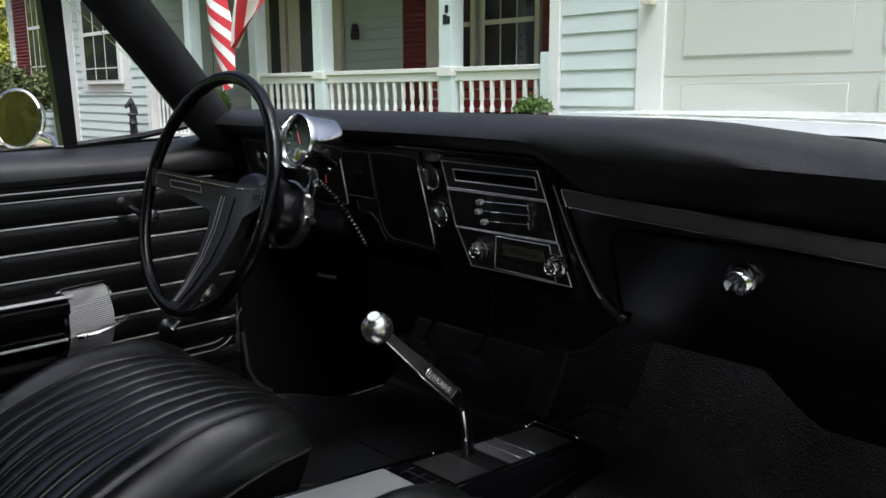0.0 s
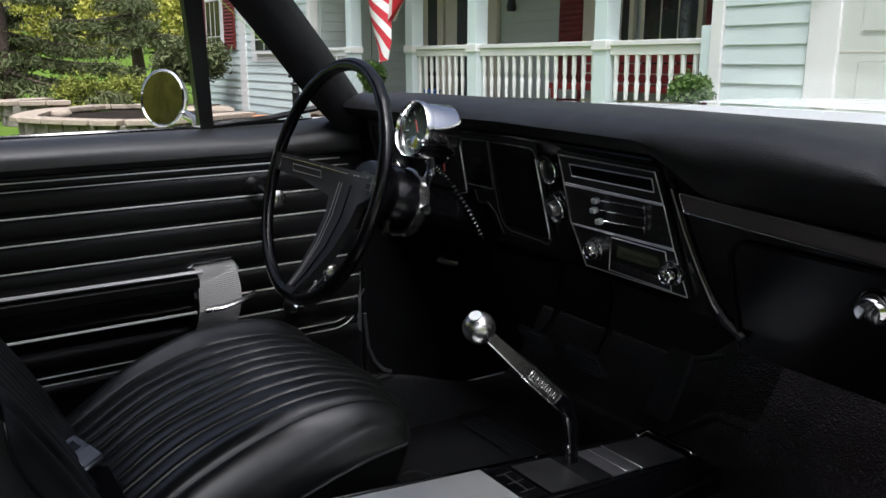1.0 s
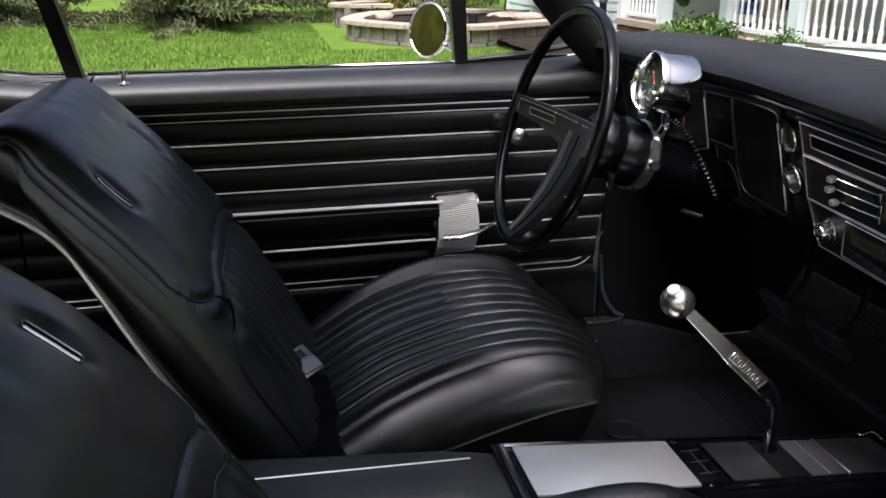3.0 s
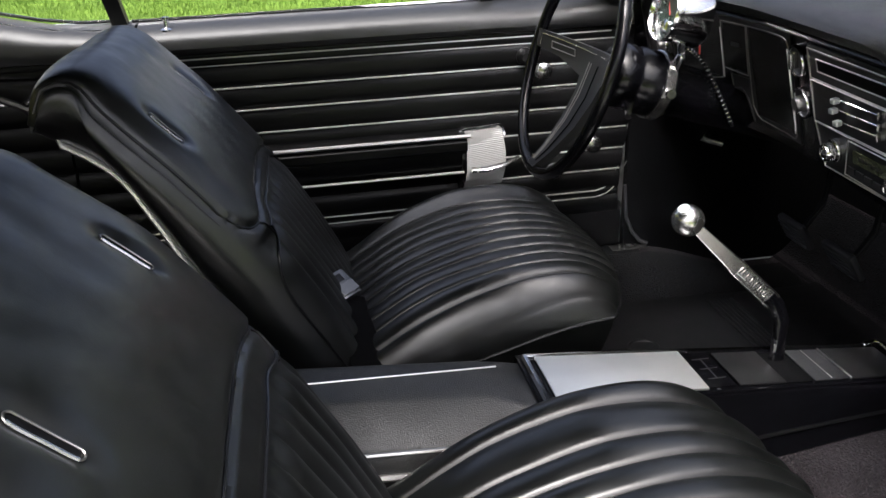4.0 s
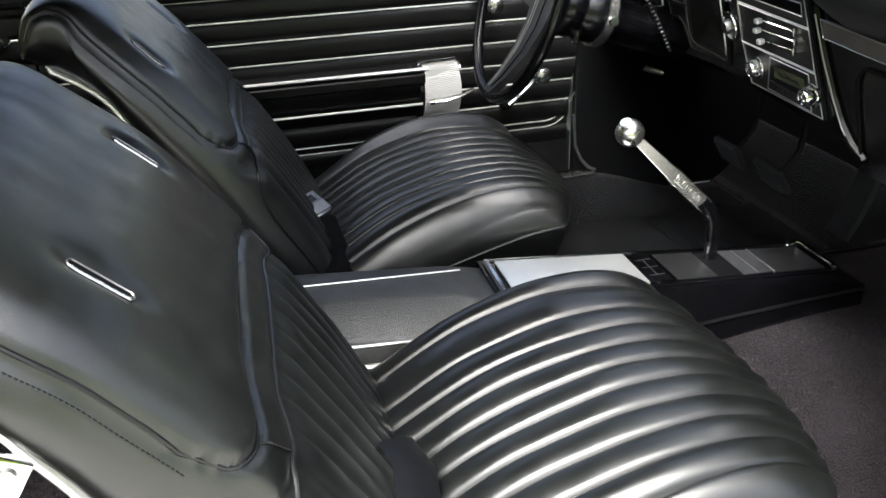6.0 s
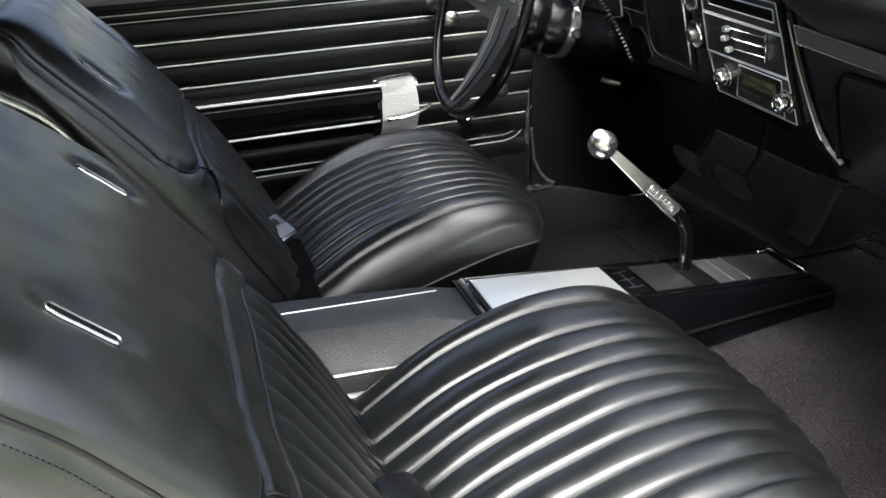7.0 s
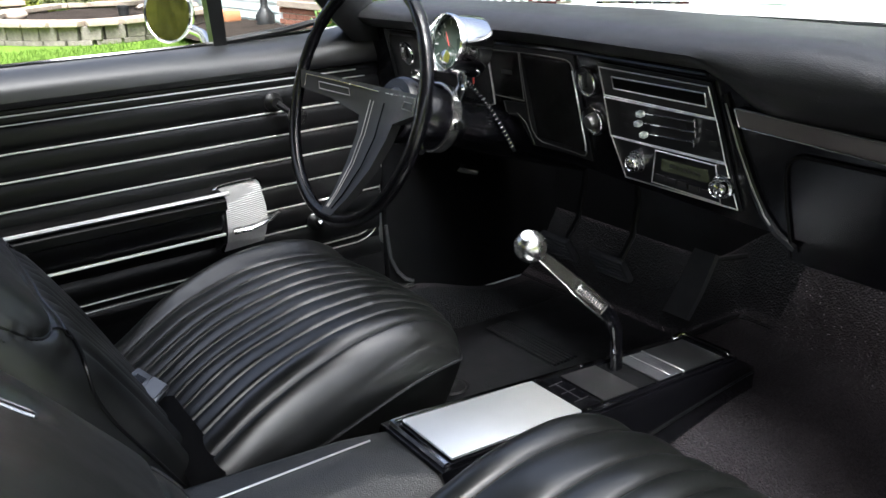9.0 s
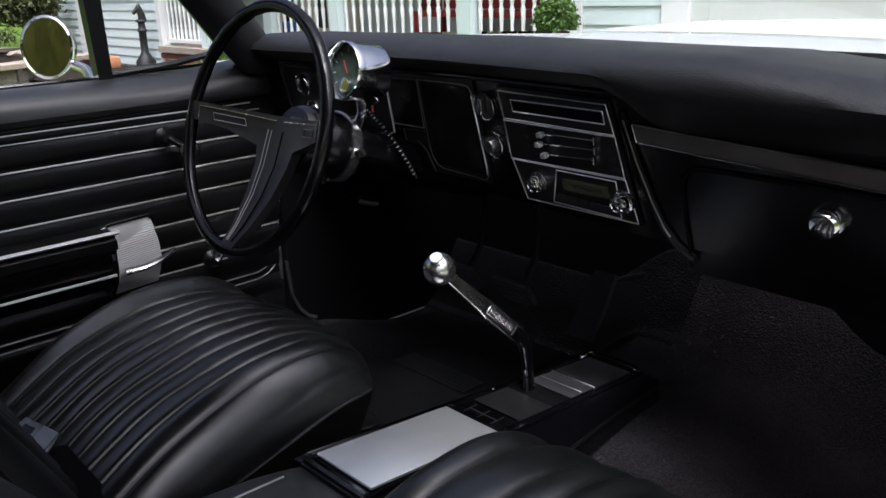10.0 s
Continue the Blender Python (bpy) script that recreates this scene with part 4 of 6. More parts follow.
lidc = part("armrest_lid", b, VINYL_ARM, console, "grained black vinyl armrest lid", angle=50)
b = bmesh.new()
tube(b, [(x, 0.005 + 0.019 * (x + 0.027) / 0.217, ctop(x) + 0.005 - 0.02 * step(-0.2, -0.36, x)) for x in lin(-0.34, 0.188, 14)], 0.0014, 6)
part("lid_strip", b, BRIGHT, lidc)
for z, r in ((0.503, 0.0026), (0.468, 0.0055)):
    b = bmesh.new()
    tube(b, [(x, CY - 0.091, z - 0.05 * (x - 0.1)) for x in lin(-0.34, 0.22, 8)], r, 6)
    part("side_strip", b, BRIGHT, console)
# bright frame and plates on top
b = bmesh.new()
tube(b, [(x, CY + y, ctop(x) + 0.003) for x, y in ((0.236, -0.062), (0.236, 0.058))], 0.005, 6)
part("end_strip", b, CHROME, console)
for s in (1, -1):
    b = bmesh.new()
    tube(b, [(x, CY + s * (chalf(x) - 0.006), ctop(x) + 0.002) for x in lin(0.24, 0.80, 14)], 0.0028 if s > 0 else 0.002, 6)
    part("edge_strip", b, CHROME if s > 0 else PAINT, console)
for s in (1, -1):
    b = bmesh.new()
    lathe(b, [(0, 0), (0.004, 0), (0.0035, 0.003), (0, 0.004)], (0.480, CY + s * 0.050, ctop(0.48) + 0.001), (0, 0, 1), 12)
    part("screw", b, CHROME, console)


def ctop_plate(name, x0, x1, h0, h1, lift, mat, label="", thick=0.003, y0=0.0, bevel=0.001):
    b = bmesh.new()
    prism(b, [Vector((x0, CY + y0 - h0, ctop(x0) + lift)), Vector((x1, CY + y0 - h1, ctop(x1) + lift)), Vector((x1, CY + y0 + h1, ctop(x1) + lift)), Vector((x0, CY + y0 + h0, ctop(x0) + lift))], (0, 0, thick), bevel)
    return part(name, b, mat, console, label)


ctop_plate("plate", 0.249, 0.466, 0.054, 0.051, 0.001, BRUSHED, "brushed bright metal lid plate", 0.005, bevel=0.002)
pat = ctop_plate("shift_pattern", 0.468, 0.509, 0.046, 0.045, 0.001, PAINT, "black plate with the gear pattern")
for y in (-0.026, 0.0, 0.026):
    b = bmesh.new()
    box(b, (0.476, CY + y - 0.0004, ctop(0.49) + 0.0046), (0.502, CY + y + 0.0004, ctop(0.49) + 0.0054))
    part("pattern_line", b, DULL, pat)
b = bmesh.new()
box(b, (0.4885, CY - 0.027, ctop(0.49) + 0.0046), (0.4895, CY + 0.027, ctop(0.49) + 0.0054))
part("pattern_line", b, DULL, pat)
b = bmesh.new()
box(b, (0.5095, CY - 0.045, ctop(0.511) + 0.001), (0.5125, CY + 0.045, ctop(0.511) + 0.0045))
part("divider", b, CHROME, console)
ctop_plate("boot_plate", 0.515, 0.585, 0.044, 0.043, 0.001, SPOKE)
ctop_plate("lever_slot", 0.586, 0.628, 0.042, 0.041, 0.0012, MATTE, thick=0.001)
tray = ctop_plate("coin_tray", 0.630, 0.685, 0.042, 0.040, 0.001, RUBBER)
b = bmesh.new()
box(b, (0.656, CY - 0.040, ctop(0.657) + 0.001), (0.6575, CY + 0.040, ctop(0.657) + 0.0048), 0.0005, 1)
part("divider", b, DULL, tray)
b = bmesh.new()
box(b, (0.685, CY - 0.042, ctop(0.685) + 0.001), (0.687, CY + 0.042, ctop(0.685) + 0.0052), 0.0006, 1)
part("divider", b, DULL, tray)
ctop_plate("ashtray_lid", 0.690, 0.780, 0.042, 0.040, 0.001, SPOKE, "dark ribbed ashtray lid")
b = bmesh.new()
tube(b, [(0.770, CY + 0.050, ctop(0.77) + 0.004), (0.786, CY + 0.049, ctop(0.78) + 0.007), (0.793, CY + 0.042, ctop(0.79) + 0.008), (0.793, CY - 0.040, ctop(0.79) + 0.008), (0.789, CY - 0.048, ctop(0.78) + 0.006)], 0.0042, 8)
part("pull_bar", b, CHROME, console)

lever = thing("gear_lever", (0.60, 0.01, 0.49), "chrome ball gear lever on a flat steel arm", "gear lever")
b = bmesh.new()
tube(b, [(0.603, 0.010, 0.478), (0.606, 0.012, 0.51), (0.611, 0.020, 0.560), (0.604, 0.027, 0.583), (0.590, 0.029, 0.598)], 0.0125, 10, flat=0.42, up=(0, 1, 0.1))
part("lower_arm", b, PAINT, lever, "black lower lever arm")
b = bmesh.new()
tube(b, [(0.598, 0.008, 0.480), (0.6005, 0.011, 0.53), (0.598, 0.016, 0.572)], 0.0028, 6)
part("bright_edge", b, CHROME, lever)
b = bmesh.new()
A, B = Vector((0.598, 0.029, 0.590)), Vector((0.470, 0.048, 0.716))
AX = (B - A).normalized()
AS = AX.cross(Vector((0, 1, 0.1))).normalized()
AN = AS.cross(AX)
rings = []
for k, w in ((0.0, 0.0125), (0.45, 0.0125), (0.48, 0.011), (0.75, 0.0090), (1.0, 0.0072)):
    c = A.lerp(B, k)
    rings.append([c + AS * p * w + AN * q for p, q in ((-1, -0.003), (-0.85, -0.0042), (0.85, -0.0042), (1, -0.003), (1, 0.003), (0.85, 0.0042), (-0.85, 0.0042), (-1, 0.003))])
loft(b, rings)
upper = part("upper_arm", b, SATIN, lever, "satin steel upper arm with raised lettering", angle=30)
b = bmesh.new()
c = A.lerp(B, 0.25)
obox(b, c - AN * 0.0044, (0.062, 0.0125, 0.0012), Matrix((AX, AS, AN)).transposed(), 0.0006, 1)
plate_name = part("name_plate", b, SATIN, upper)
for k in range(6):
    b = bmesh.new()
    c = A.lerp(B, 0.12 + 0.052 * k) - AN * 0.0051
    obox(b, c, (0.0050, 0.0085, 0.0005), Matrix((AX, AS, AN)).transposed(), 0.0004, 1)
    part("raised_bar", b, SATIN, plate_name)
b = bmesh.new()
bmesh.ops.create_uvsphere(b, u_segments=40, v_segments=24, radius=0.0225)
b.transform(Matrix.Translation((0.466, 0.049, 0.719)))
part("ball", b, SATIN, lever, "satin steel ball knob")
b = bmesh.new()
lathe(b, [(0.0085, -0.001), (0.0085, 0.003), (0.0, 0.003)], Vector((0.466, 0.049, 0.719)) + Vector((-0.45, -0.25, 0.86)).normalized() * 0.0212, (-0.45, -0.25, 0.86), 20)
part("badge", b, BRUSHED, lever)

# ---- front seats ----
BACK = [(0.0, 0.030, 0.480), (0.10, 0.000, 0.545), (0.22, -0.038, 0.618), (0.36, -0.085, 0.698), (0.50, -0.135, 0.768), (0.66, -0.197, 0.846), (0.76, -0.238, 0.895), (0.83, -0.268, 0.933), (0.88, -0.292, 0.957), (0.92, -0.318, 0.967), (0.95, -0.345, 0.963), (0.975, -0.368, 0.944), (1.0, -0.382, 0.905)]
SHELL = [(0.0, -0.060, 0.410), (0.45, -0.190, 0.640), (0.58, -0.222, 0.702), (0.70, -0.249, 0.760), (0.80, -0.276, 0.815), (0.88, -0.306, 0.848), (0.93, -0.346, 0.873), (1.0, -0.380, 0.893)]


def back_frame(s):
    x, z = curve_at(BACK, s)
    x1, z1 = curve_at(BACK, min(s + 0.01, 1.0))
    x0, z0 = curve_at(BACK, max(s - 0.01, 0.0))
    t = Vector((x1 - x0, 0, z1 - z0)).normalized()
    return Vector((x, 0, z)), t, Vector((t.z, 0, -t.x))


def back_half(s):
    return 0.245 + 0.010 * step(0.1, 0.5, s) - 0.016 * step(0.70, 1.0, s)


def rolls(u, n, half):
    return abs(math.sin(math.pi * n * (u + half) / (2 * half))) ** 0.55


SHIELD = [(0.0, 0.468), (0.32, 0.465), (0.5, 0.458), (0.6, 0.452), (0.70, 0.440), (0.79, 0.433), (0.86, 0.437), (0.90, 0.448), (0.93, 0.475), (0.948, 0.53)]


def shield_foot(u):
    """Lower edge of the smooth upper panel: two lobes that hang a little below the middle."""
    return curve_at(SHIELD, min(abs(u), 0.948))[0]


def rib_head(u, top):
    return top - 0.026 * step(0.45, 0.74, abs(u))


def back_lift(u, s, slots_at):
    a = abs(u)
    d = s - shield_foot(u)
    shield = step(-0.006, 0.016, d) * step(0.968, 0.935, a)
    groove = -0.0035 * math.exp(-(d / 0.008) ** 2) * step(0.965, 0.94, a)
    groove -= 0.003 * math.exp(-((a - 0.957) / 0.012) ** 2) * step(0.50, 0.54, s)
    top = rib_head(u, slots_at[4])
    ribbed = step(0.76, 0.73, a) * step(top, top - 0.055, s)
    rib = 0.0066 * rolls(max(min(u, 0.74), -0.74), 10, 0.74) * ribbed
    wing = 0.0050 * step(0.74, 0.82, a) * step(0.965, 0.88, a) * step(0.375, 0.315, s)
    yoke = 0.003 * step(top - 0.002, top + 0.008, s) * step(0.004, -0.012, d) * step(0.94, 0.90, a)
    dent = 0.0
    for c in slots_at[:2]:
        dent -= 0.0075 * math.exp(-((u - c) / 0.055) ** 2) * math.exp(-((s - slots_at[2]) / 0.061) ** 4)
    crease = 0.0022 * noise.noise(Vector((u * 2.2, s * 4.0, 3.3))) + 0.0011 * noise.noise(Vector((u * 6.0, s * 11.0, 7.1)))
    return 0.0065 * shield + groove + rib + wing + yoke + dent + crease


def back_point(u, s, lift=0.0, slots_at=(-0.6, 0.5, 0.69, 0.0, 0.40)):
    c, t, n = back_frame(s)
    w = back_half(s)
    edge = (0.044 * abs(u) ** 10 + 0.004 * u * u) * (1 - 0.72 * step(0.82, 0.98, s))
    c = c - Vector((0, 0, slots_at[3] * step(0.62, 0.90, s)))
    return c + Vector((0, w * (u - 0.06 * u * abs(u) ** 6), 0)) + n * (back_lift(u, s, slots_at) - edge + lift)


CUSH = [(0.0, -0.030, 0.466), (0.12, 0.030, 0.512), (0.30, 0.120, 0.566), (0.48, 0.225, 0.598), (0.63, 0.315, 0.605), (0.74, 0.375, 0.597), (0.83, 0.416, 0.581), (0.91, 0.443, 0.563), (0.97, 0.454, 0.551), (1.0, 0.4565, 0.542)]
FOOT = [(-0.04, 0.428), (0.05, 0.452), (0.12, 0.474), (0.21, 0.500), (0.25, 0.512), (0.30, 0.526), (0.35, 0.536), (0.46, 0.546)]
EVEN = [-1.0, -0.86, -0.70, -0.54, -0.38, -0.22, -0.06, 0.10, 0.26, 0.43, 0.62, 1.0]
WIDE = [-1.0, -0.84, -0.68, -0.52, -0.36, -0.20, -0.04, 0.12, 0.28, 0.46, 0.72, 1.0]


def seam_half(s):
    """How far out the sewn rolls reach; they close in towards the front."""
    return 0.985 - 0.065 * step(0.3, 1.0, s)


def cush_point(u, s, lift=0.0, amp=0.008, crown=0.55, outer=0.012, short=0.0, seams=EVEN):
    a = abs(u)
    x, z = curve_at(CUSH, s)
    x1, z1 = curve_at(CUSH, min(s + 0.01, 1.0))
    x0, z0 = curve_at(CUSH, max(s - 0.01, 0.0))
    t = Vector((x1 - x0, 0, z1 - z0)).normalized()
    n = Vector((-t.z, 0, t.x))
    # sewn rolls between the seams
    rib = 0.0
    half = seam_half(s)
    for lo, hi in zip(seams, seams[1:]):
        if lo * half <= u <= hi * half:
            rib = amp * (1.3 if hi - lo > 0.22 else 1.0) * max(math.sin(math.pi * (u / half - lo) / (hi - lo)), 0.0) ** crown
    near = min(abs(u - v * half) for v in seams)
    rib = (rib - 0.0020 * math.exp(-(near / 0.009) ** 2)) * step(1.0, 0.91, s)
    bolster = (outer if u > 0 else 0.003) * step(0.60, 0.84, a) * step(0.12, 0.5, s) * step(1.0, 0.86, s)
    pucker = 0.0022 * noise.noise(Vector((u * 16.0, s * 3.0, 8.4))) * step(0.55, 0.80, s) * step(0.97, 0.86, s)
    ruck = 0.0006 * noise.noise(Vector((u * 15.0, s * 6.0, 2.4)))
    fold = 0.0020 * noise.noise(Vector((u * 4, s * 7, 1.7))) + 0.0035 * noise.noise(Vector((u * 1.5, s * 2.2, 5.1)))
    bow = -0.040 * (a / 0.86) ** 2.6 * step(0.5, 1.0, s)
    p = Vector((x + bow - short * step(0.3, 0.9, s), 0.238 * u, z)) + n * (rib + bolster + pucker + ruck + fold * step(1.0, 0.9, s) + lift)
    # the sides roll down to the piping
    q = min(max((a - 0.72) / 0.28, 0.0), 1.0)
    f = 1 - math.sqrt(max(1 - q * q, 0.0))
    foot = curve_at(FOOT, p.x)[0]
    p.z -= max(p.z - foot, 0.0) * f
    return p


def across(s):
    """Places across the cushion, so many for each roll and closer on the rounded sides."""
    half = seam_half(s)
    over = [half + (1 - half) * math.sin(0.5 * math.pi * i / 10) for i in range(1, 11)]
    return [-v for v in over[::-1]] + [half * v for v in lin(-1, 1, 201)] + over


def front_seat(label, slots_at, out, amp, crown, outer, short, seams):
    seat = thing("front_seat", (0.05, 0, 0.30), label, "car seat", group="front bucket seats")
    # backrest
    b = bmesh.new()
    rings = []
    for s in lin(0, 0.8, 110) + lin(0.805, 1, 40):
        c, t, n = back_frame(s)
        front = [back_point(u, s, 0.0, slots_at) for u in lin(-1, 1, 161)]
        l, r = front[0], front[-1]
        sx, sz = curve_at(SHELL, s)
        sz -= slots_at[3] * step(0.62, 0.90, s)
        w = back_half(s)
        back = []
        rb, lb = Vector((sx, w - 0.040, sz)), Vector((sx, 0.040 - w, sz))
        for k, q in ((0.12, 0.006), (0.3, 0.012), (0.5, 0.014), (0.7, 0.012), (0.88, 0.006), (1.0, 0.0)):
            back.append(r.lerp(rb, k) + Vector((0, q, 0)))
        for k in lin(0.75, -0.75, 7):
            back.append(Vector((sx - 0.010 * (1 - k * k), w * k, sz - 0.006 * (1 - k * k))))
        for k, q in ((1.0, 0.0), (0.88, 0.006), (0.7, 0.012), (0.5, 0.014), (0.3, 0.012), (0.12, 0.006)):
            back.append(l.lerp(lb, k) - Vector((0, q, 0)))
        rings.append(front + back)
    loft(b, rings)
    rest = part("backrest", b, VINYL, seat, angle=60)

    def welt(name, path, r=0.0032, mat=WELT, parent=None):
        bb = bmesh.new()
        tube(bb, path, r, 8)
        return part(name, bb, mat, parent or rest)

    side = [(0.950, s) for s in lin(0.99, 0.54, 20)]
    foot = [(u, shield_foot(u)) for u in lin(0.945, -0.945, 75)]
    welt("shield_piping", [back_point(u, s, 0.0010, slots_at) for u, s in side + foot + [(-u, s) for u, s in side[::-1]]], 0.0021)
    head = [(u, rib_head(u, slots_at[4])) for u in lin(0.73, -0.73, 41)]
    welt("rib_piping", [back_point(u, s, 0.0020, slots_at) for u, s in head], 0.0021)
    for k in (-1, 1):
        line = [(0.70, rib_head(0.7, slots_at[4]) - 0.004), (0.76, 0.374), (0.84, 0.361), (0.90, 0.345), (0.945, 0.31), (0.968, 0.245), (0.965, 0.135), (0.95, 0.03)]
        fine = [curve_at([(i, *q) for i, q in enumerate(line)], v) for v in lin(0, 7, 50)]
        welt("wing_piping", [back_point(k * u, s, 0.0018, slots_at) for u, s in fine], 0.0022)
        welt("corner_seam", [back_point(k * u, s, 0.0012, slots_at) for u, s in zip(lin(0.79, 0.74, 8), lin(0.430, 0.380, 8))], 0.0014)
    for k in (-1, 1):
        # row of stitches beside the shield
        bb = bmesh.new()
        for s in lin(0.50, 0.93, 64):
            tube(bb, [back_point(k * 0.980, s - 0.0022, 0.0008, slots_at), back_point(k * 0.980, s + 0.0022, 0.0008, slots_at)], 0.0009, 5)
        part("stitching", bb, WELT, rest)
        path = []
        for s in lin(0.93, 0.0, 30):
            sx, sz = curve_at(SHELL, s)
            sz -= slots_at[3] * step(0.62, 0.90, s)
            path.append(Vector((sx - 0.001, k * (back_half(s) - 0.036), sz)))
        path = [path[0] + Vector((-0.004, -k * 0.012, 0.016)), path[0] + Vector((-0.003, -k * 0.004, 0.007))] + path
        bb = bmesh.new()
        tube(bb, path, 0.0052, 8)
        part("chrome_edge", bb, BRIGHT, rest, "bright moulding round the seat shell")
        if k == out:
            bb = bmesh.new()
            obox(bb, (-0.278, k * 0.222, 0.752), (0.046, 0.010, 0.026), Euler((0, radians(-58), 0)).to_matrix(), 0.003)
            latch = part("seat_latch", bb, CHROME, rest, "small chrome backrest latch")
            bb = bmesh.new()
            lathe(bb, [(0, 0), (0.006, 0), (0.005, 0.003), (0, 0.0035)], (-0.272, k * 0.227, 0.762), (0, k, 0), 14)
            part("screw", bb, SATIN, latch)
        # bright slot trims
        slot = []
        for a in lin(0, 2 * math.pi * 23 / 24, 24):
            slot.append((slots_at[(k + 1) // 2] + 0.020 * math.cos(a), slots_at[2] + 0.009 * math.sin(a) + (0.038 if math.sin(a) > 0.01 else -0.038 if math.sin(a) < -0.01 else 0.0)))
        bb = bmesh.new()
        tube(bb, [back_point(u, s, 0.0014, slots_at) for u, s in slot], 0.0009, 6, closed=True)
        sl = part("slot_trim", bb, DULL, rest, "bright edge of a narrow slot")
        bb = bmesh.new()
        lip = [(slots_at[(k + 1) // 2] - 0.021, slots_at[2] + v) for v in lin(-0.042, 0.042, 8)]
        tube(bb, [back_point(u, s, 0.0016, slots_at) for u, s in lip], 0.0015, 6)
        part("slot_lip", bb, SATIN, sl)
        bb = bmesh.new()
        surface(bb, lambda p, q: back_point(slots_at[(k + 1) // 2] + 0.017 * p, slots_at[2] + 0.043 * q, 0.0006, slots_at), lin(-1, 1, 3), lin(-1, 1, 9))
        part("slot_inset", bb, DOORVINYL, sl)
    # cushion
    b = bmesh.new()
    rings = []
    for s in lin(0, 0.88, 60) + lin(0.888, 1, 16):
        top = [cush_point(u, s, 0.0, amp, crown, outer, short, seams) for u in across(s)]
        l, r = top[0], top[-1]
        low = 0.385 + 0.02 * step(0.7, 1.0, s)
        side = []
        for q, o in ((0.12, -0.003), (0.4, -0.016), (0.75, -0.034), (1.0, -0.05)):
            side.append(Vector((r.x - 0.02 * q * step(0.6, 1.0, s), r.y + o, r.z + (low - r.z) * q)))
        for y in lin(0.6, -0.6, 5):
            side.append(Vector((r.x - 0.02, r.y * y, low - 0.01)))
        for q, o in ((1.0, -0.05), (0.75, -0.034), (0.4, -0.016), (0.12, -0.003)):
            side.append(Vector((l.x - 0.02 * q * step(0.6, 1.0, s), l.y - o, l.z + (low - l.z) * q)))
        rings.append(top + side)
    loft(b, rings)
    cushion = part("cushion", b, VINYL, seat, angle=60)
    rim = [(1.0, s) for s in lin(0.0, 0.97, 40)] + [(u, 1.0) for u in lin(0.985, -0.985, 40)] + [(-1.0, s) for s in lin(0.97, 0.0, 40)]
    edge = [cush_point(u, s, 0.0, amp, crown, outer, short, seams) for u, s in rim]
    welt("cushion_piping", edge, 0.0030, parent=cushion)
    b = bmesh.new()
    box(b, (-0.02, -0.19, 0.315), (0.38, 0.19, 0.40), 0.01)
    part("seat_frame", b, MATTE, seat)
    for k in (-1, 1):
        b = bmesh.new()
        box(b, (-0.05, k * 0.17 - 0.015, 0.302), (0.40, k * 0.17 + 0.015, 0.316), 0.003)
        part("seat_rail", b, PAINT, seat)
        b = bmesh.new()
        lathe(b, [(0, 0), (0.024, 0), (0.026, 0.004), (0.020, 0.010), (0, 0.012)], (-0.055, k * 0.240, 0.455), (0, k, 0), 20)
        part("hinge_cover", b, CHROME, seat)
    return seat


first = front_seat("black leather bucket seat with ribbed cushion before the wheel", (-0.73, 0.42, 0.715, 0.014, 0.425), 1, 0.0068, 0.40, 0.016, 0.0, EVEN)
first.location = (0.05, 0.357, 0.30)
second = front_seat("black leather passenger bucket seat with ribbed cushion", (-0.575, 0.505, 0.684, 0.030, 0.400), -1, 0.0066, 0.62, 0.006, 0.016, WIDE)
second.location = (0.05, -0.367, 0.306)

# seat belts
belt = thing("seat_belt", (0.02, 0.30, 0.53), "chrome seat belt buckle with black webbing on the seat", "seat belt", group="seat belts")
BX = Vector((0.72, 0.69, 0.05)).normalized()
BN = BX.cross(Vector((0.07, -0.75, -0.40))).normalized() * -1
BY = BN.cross(BX)
BM = Matrix((BX, BY, BN)).transposed()
BC = Vector((-0.006, 0.276, 0.564))
b = bmesh.new()
obox(b, BC, (0.042, 0.052, 0.020), BM, 0.004)
bk = part("buckle", b, SATIN_DARK, belt, "chrome lift buckle")
b = bmesh.new()
obox(b, BC + BM @ Vector((-0.004, 0.012, 0.0100)), (0.024, 0.014, 0.0016), BM, 0.0005, 1)
part("latch_slot", b, PAINT, bk)
b = bmesh.new()
obox(b, BC + BM @ Vector((0.0, -0.010, 0.0106)), (0.036, 0.022, 0.003), BM, 0.001, 1)
part("lift_flap", b, SATIN_DARK, bk)
b = bmesh.new()
tube(b, [BC + BM @ Vector((0.0, -0.020, -0.004)), (0.008, 0.225, 0.540), (0.016, 0.18, 0.522), (0.018, 0.13, 0.500), (0.014, 0.105, 0.46), (0.010, 0.10, 0.43)], 0.025, 8, flat=0.12, up=(0.2, 0, 1))
part("webbing", b, MATTE, belt)
belt2 = thing("seat_belt", (0.0, -0.35, 0.53), "black seat belt flap between seat back and cushion", "seat belt", group="seat belts")
b = bmesh.new()
tube(b, [(-0.02, -0.375, 0.53), (0.012, -0.380, 0.566), (0.024, -0.42, 0.564), (0.020, -0.47, 0.556), (0.004, -0.52, 0.545), (-0.01, -0.56, 0.50)], [0.024, 0.026, 0.026, 0.025, 0.024, 0.022], 8, flat=0.10, up=(0.5, 0, 1))
part("webbing", b, DOORVINYL, belt2)

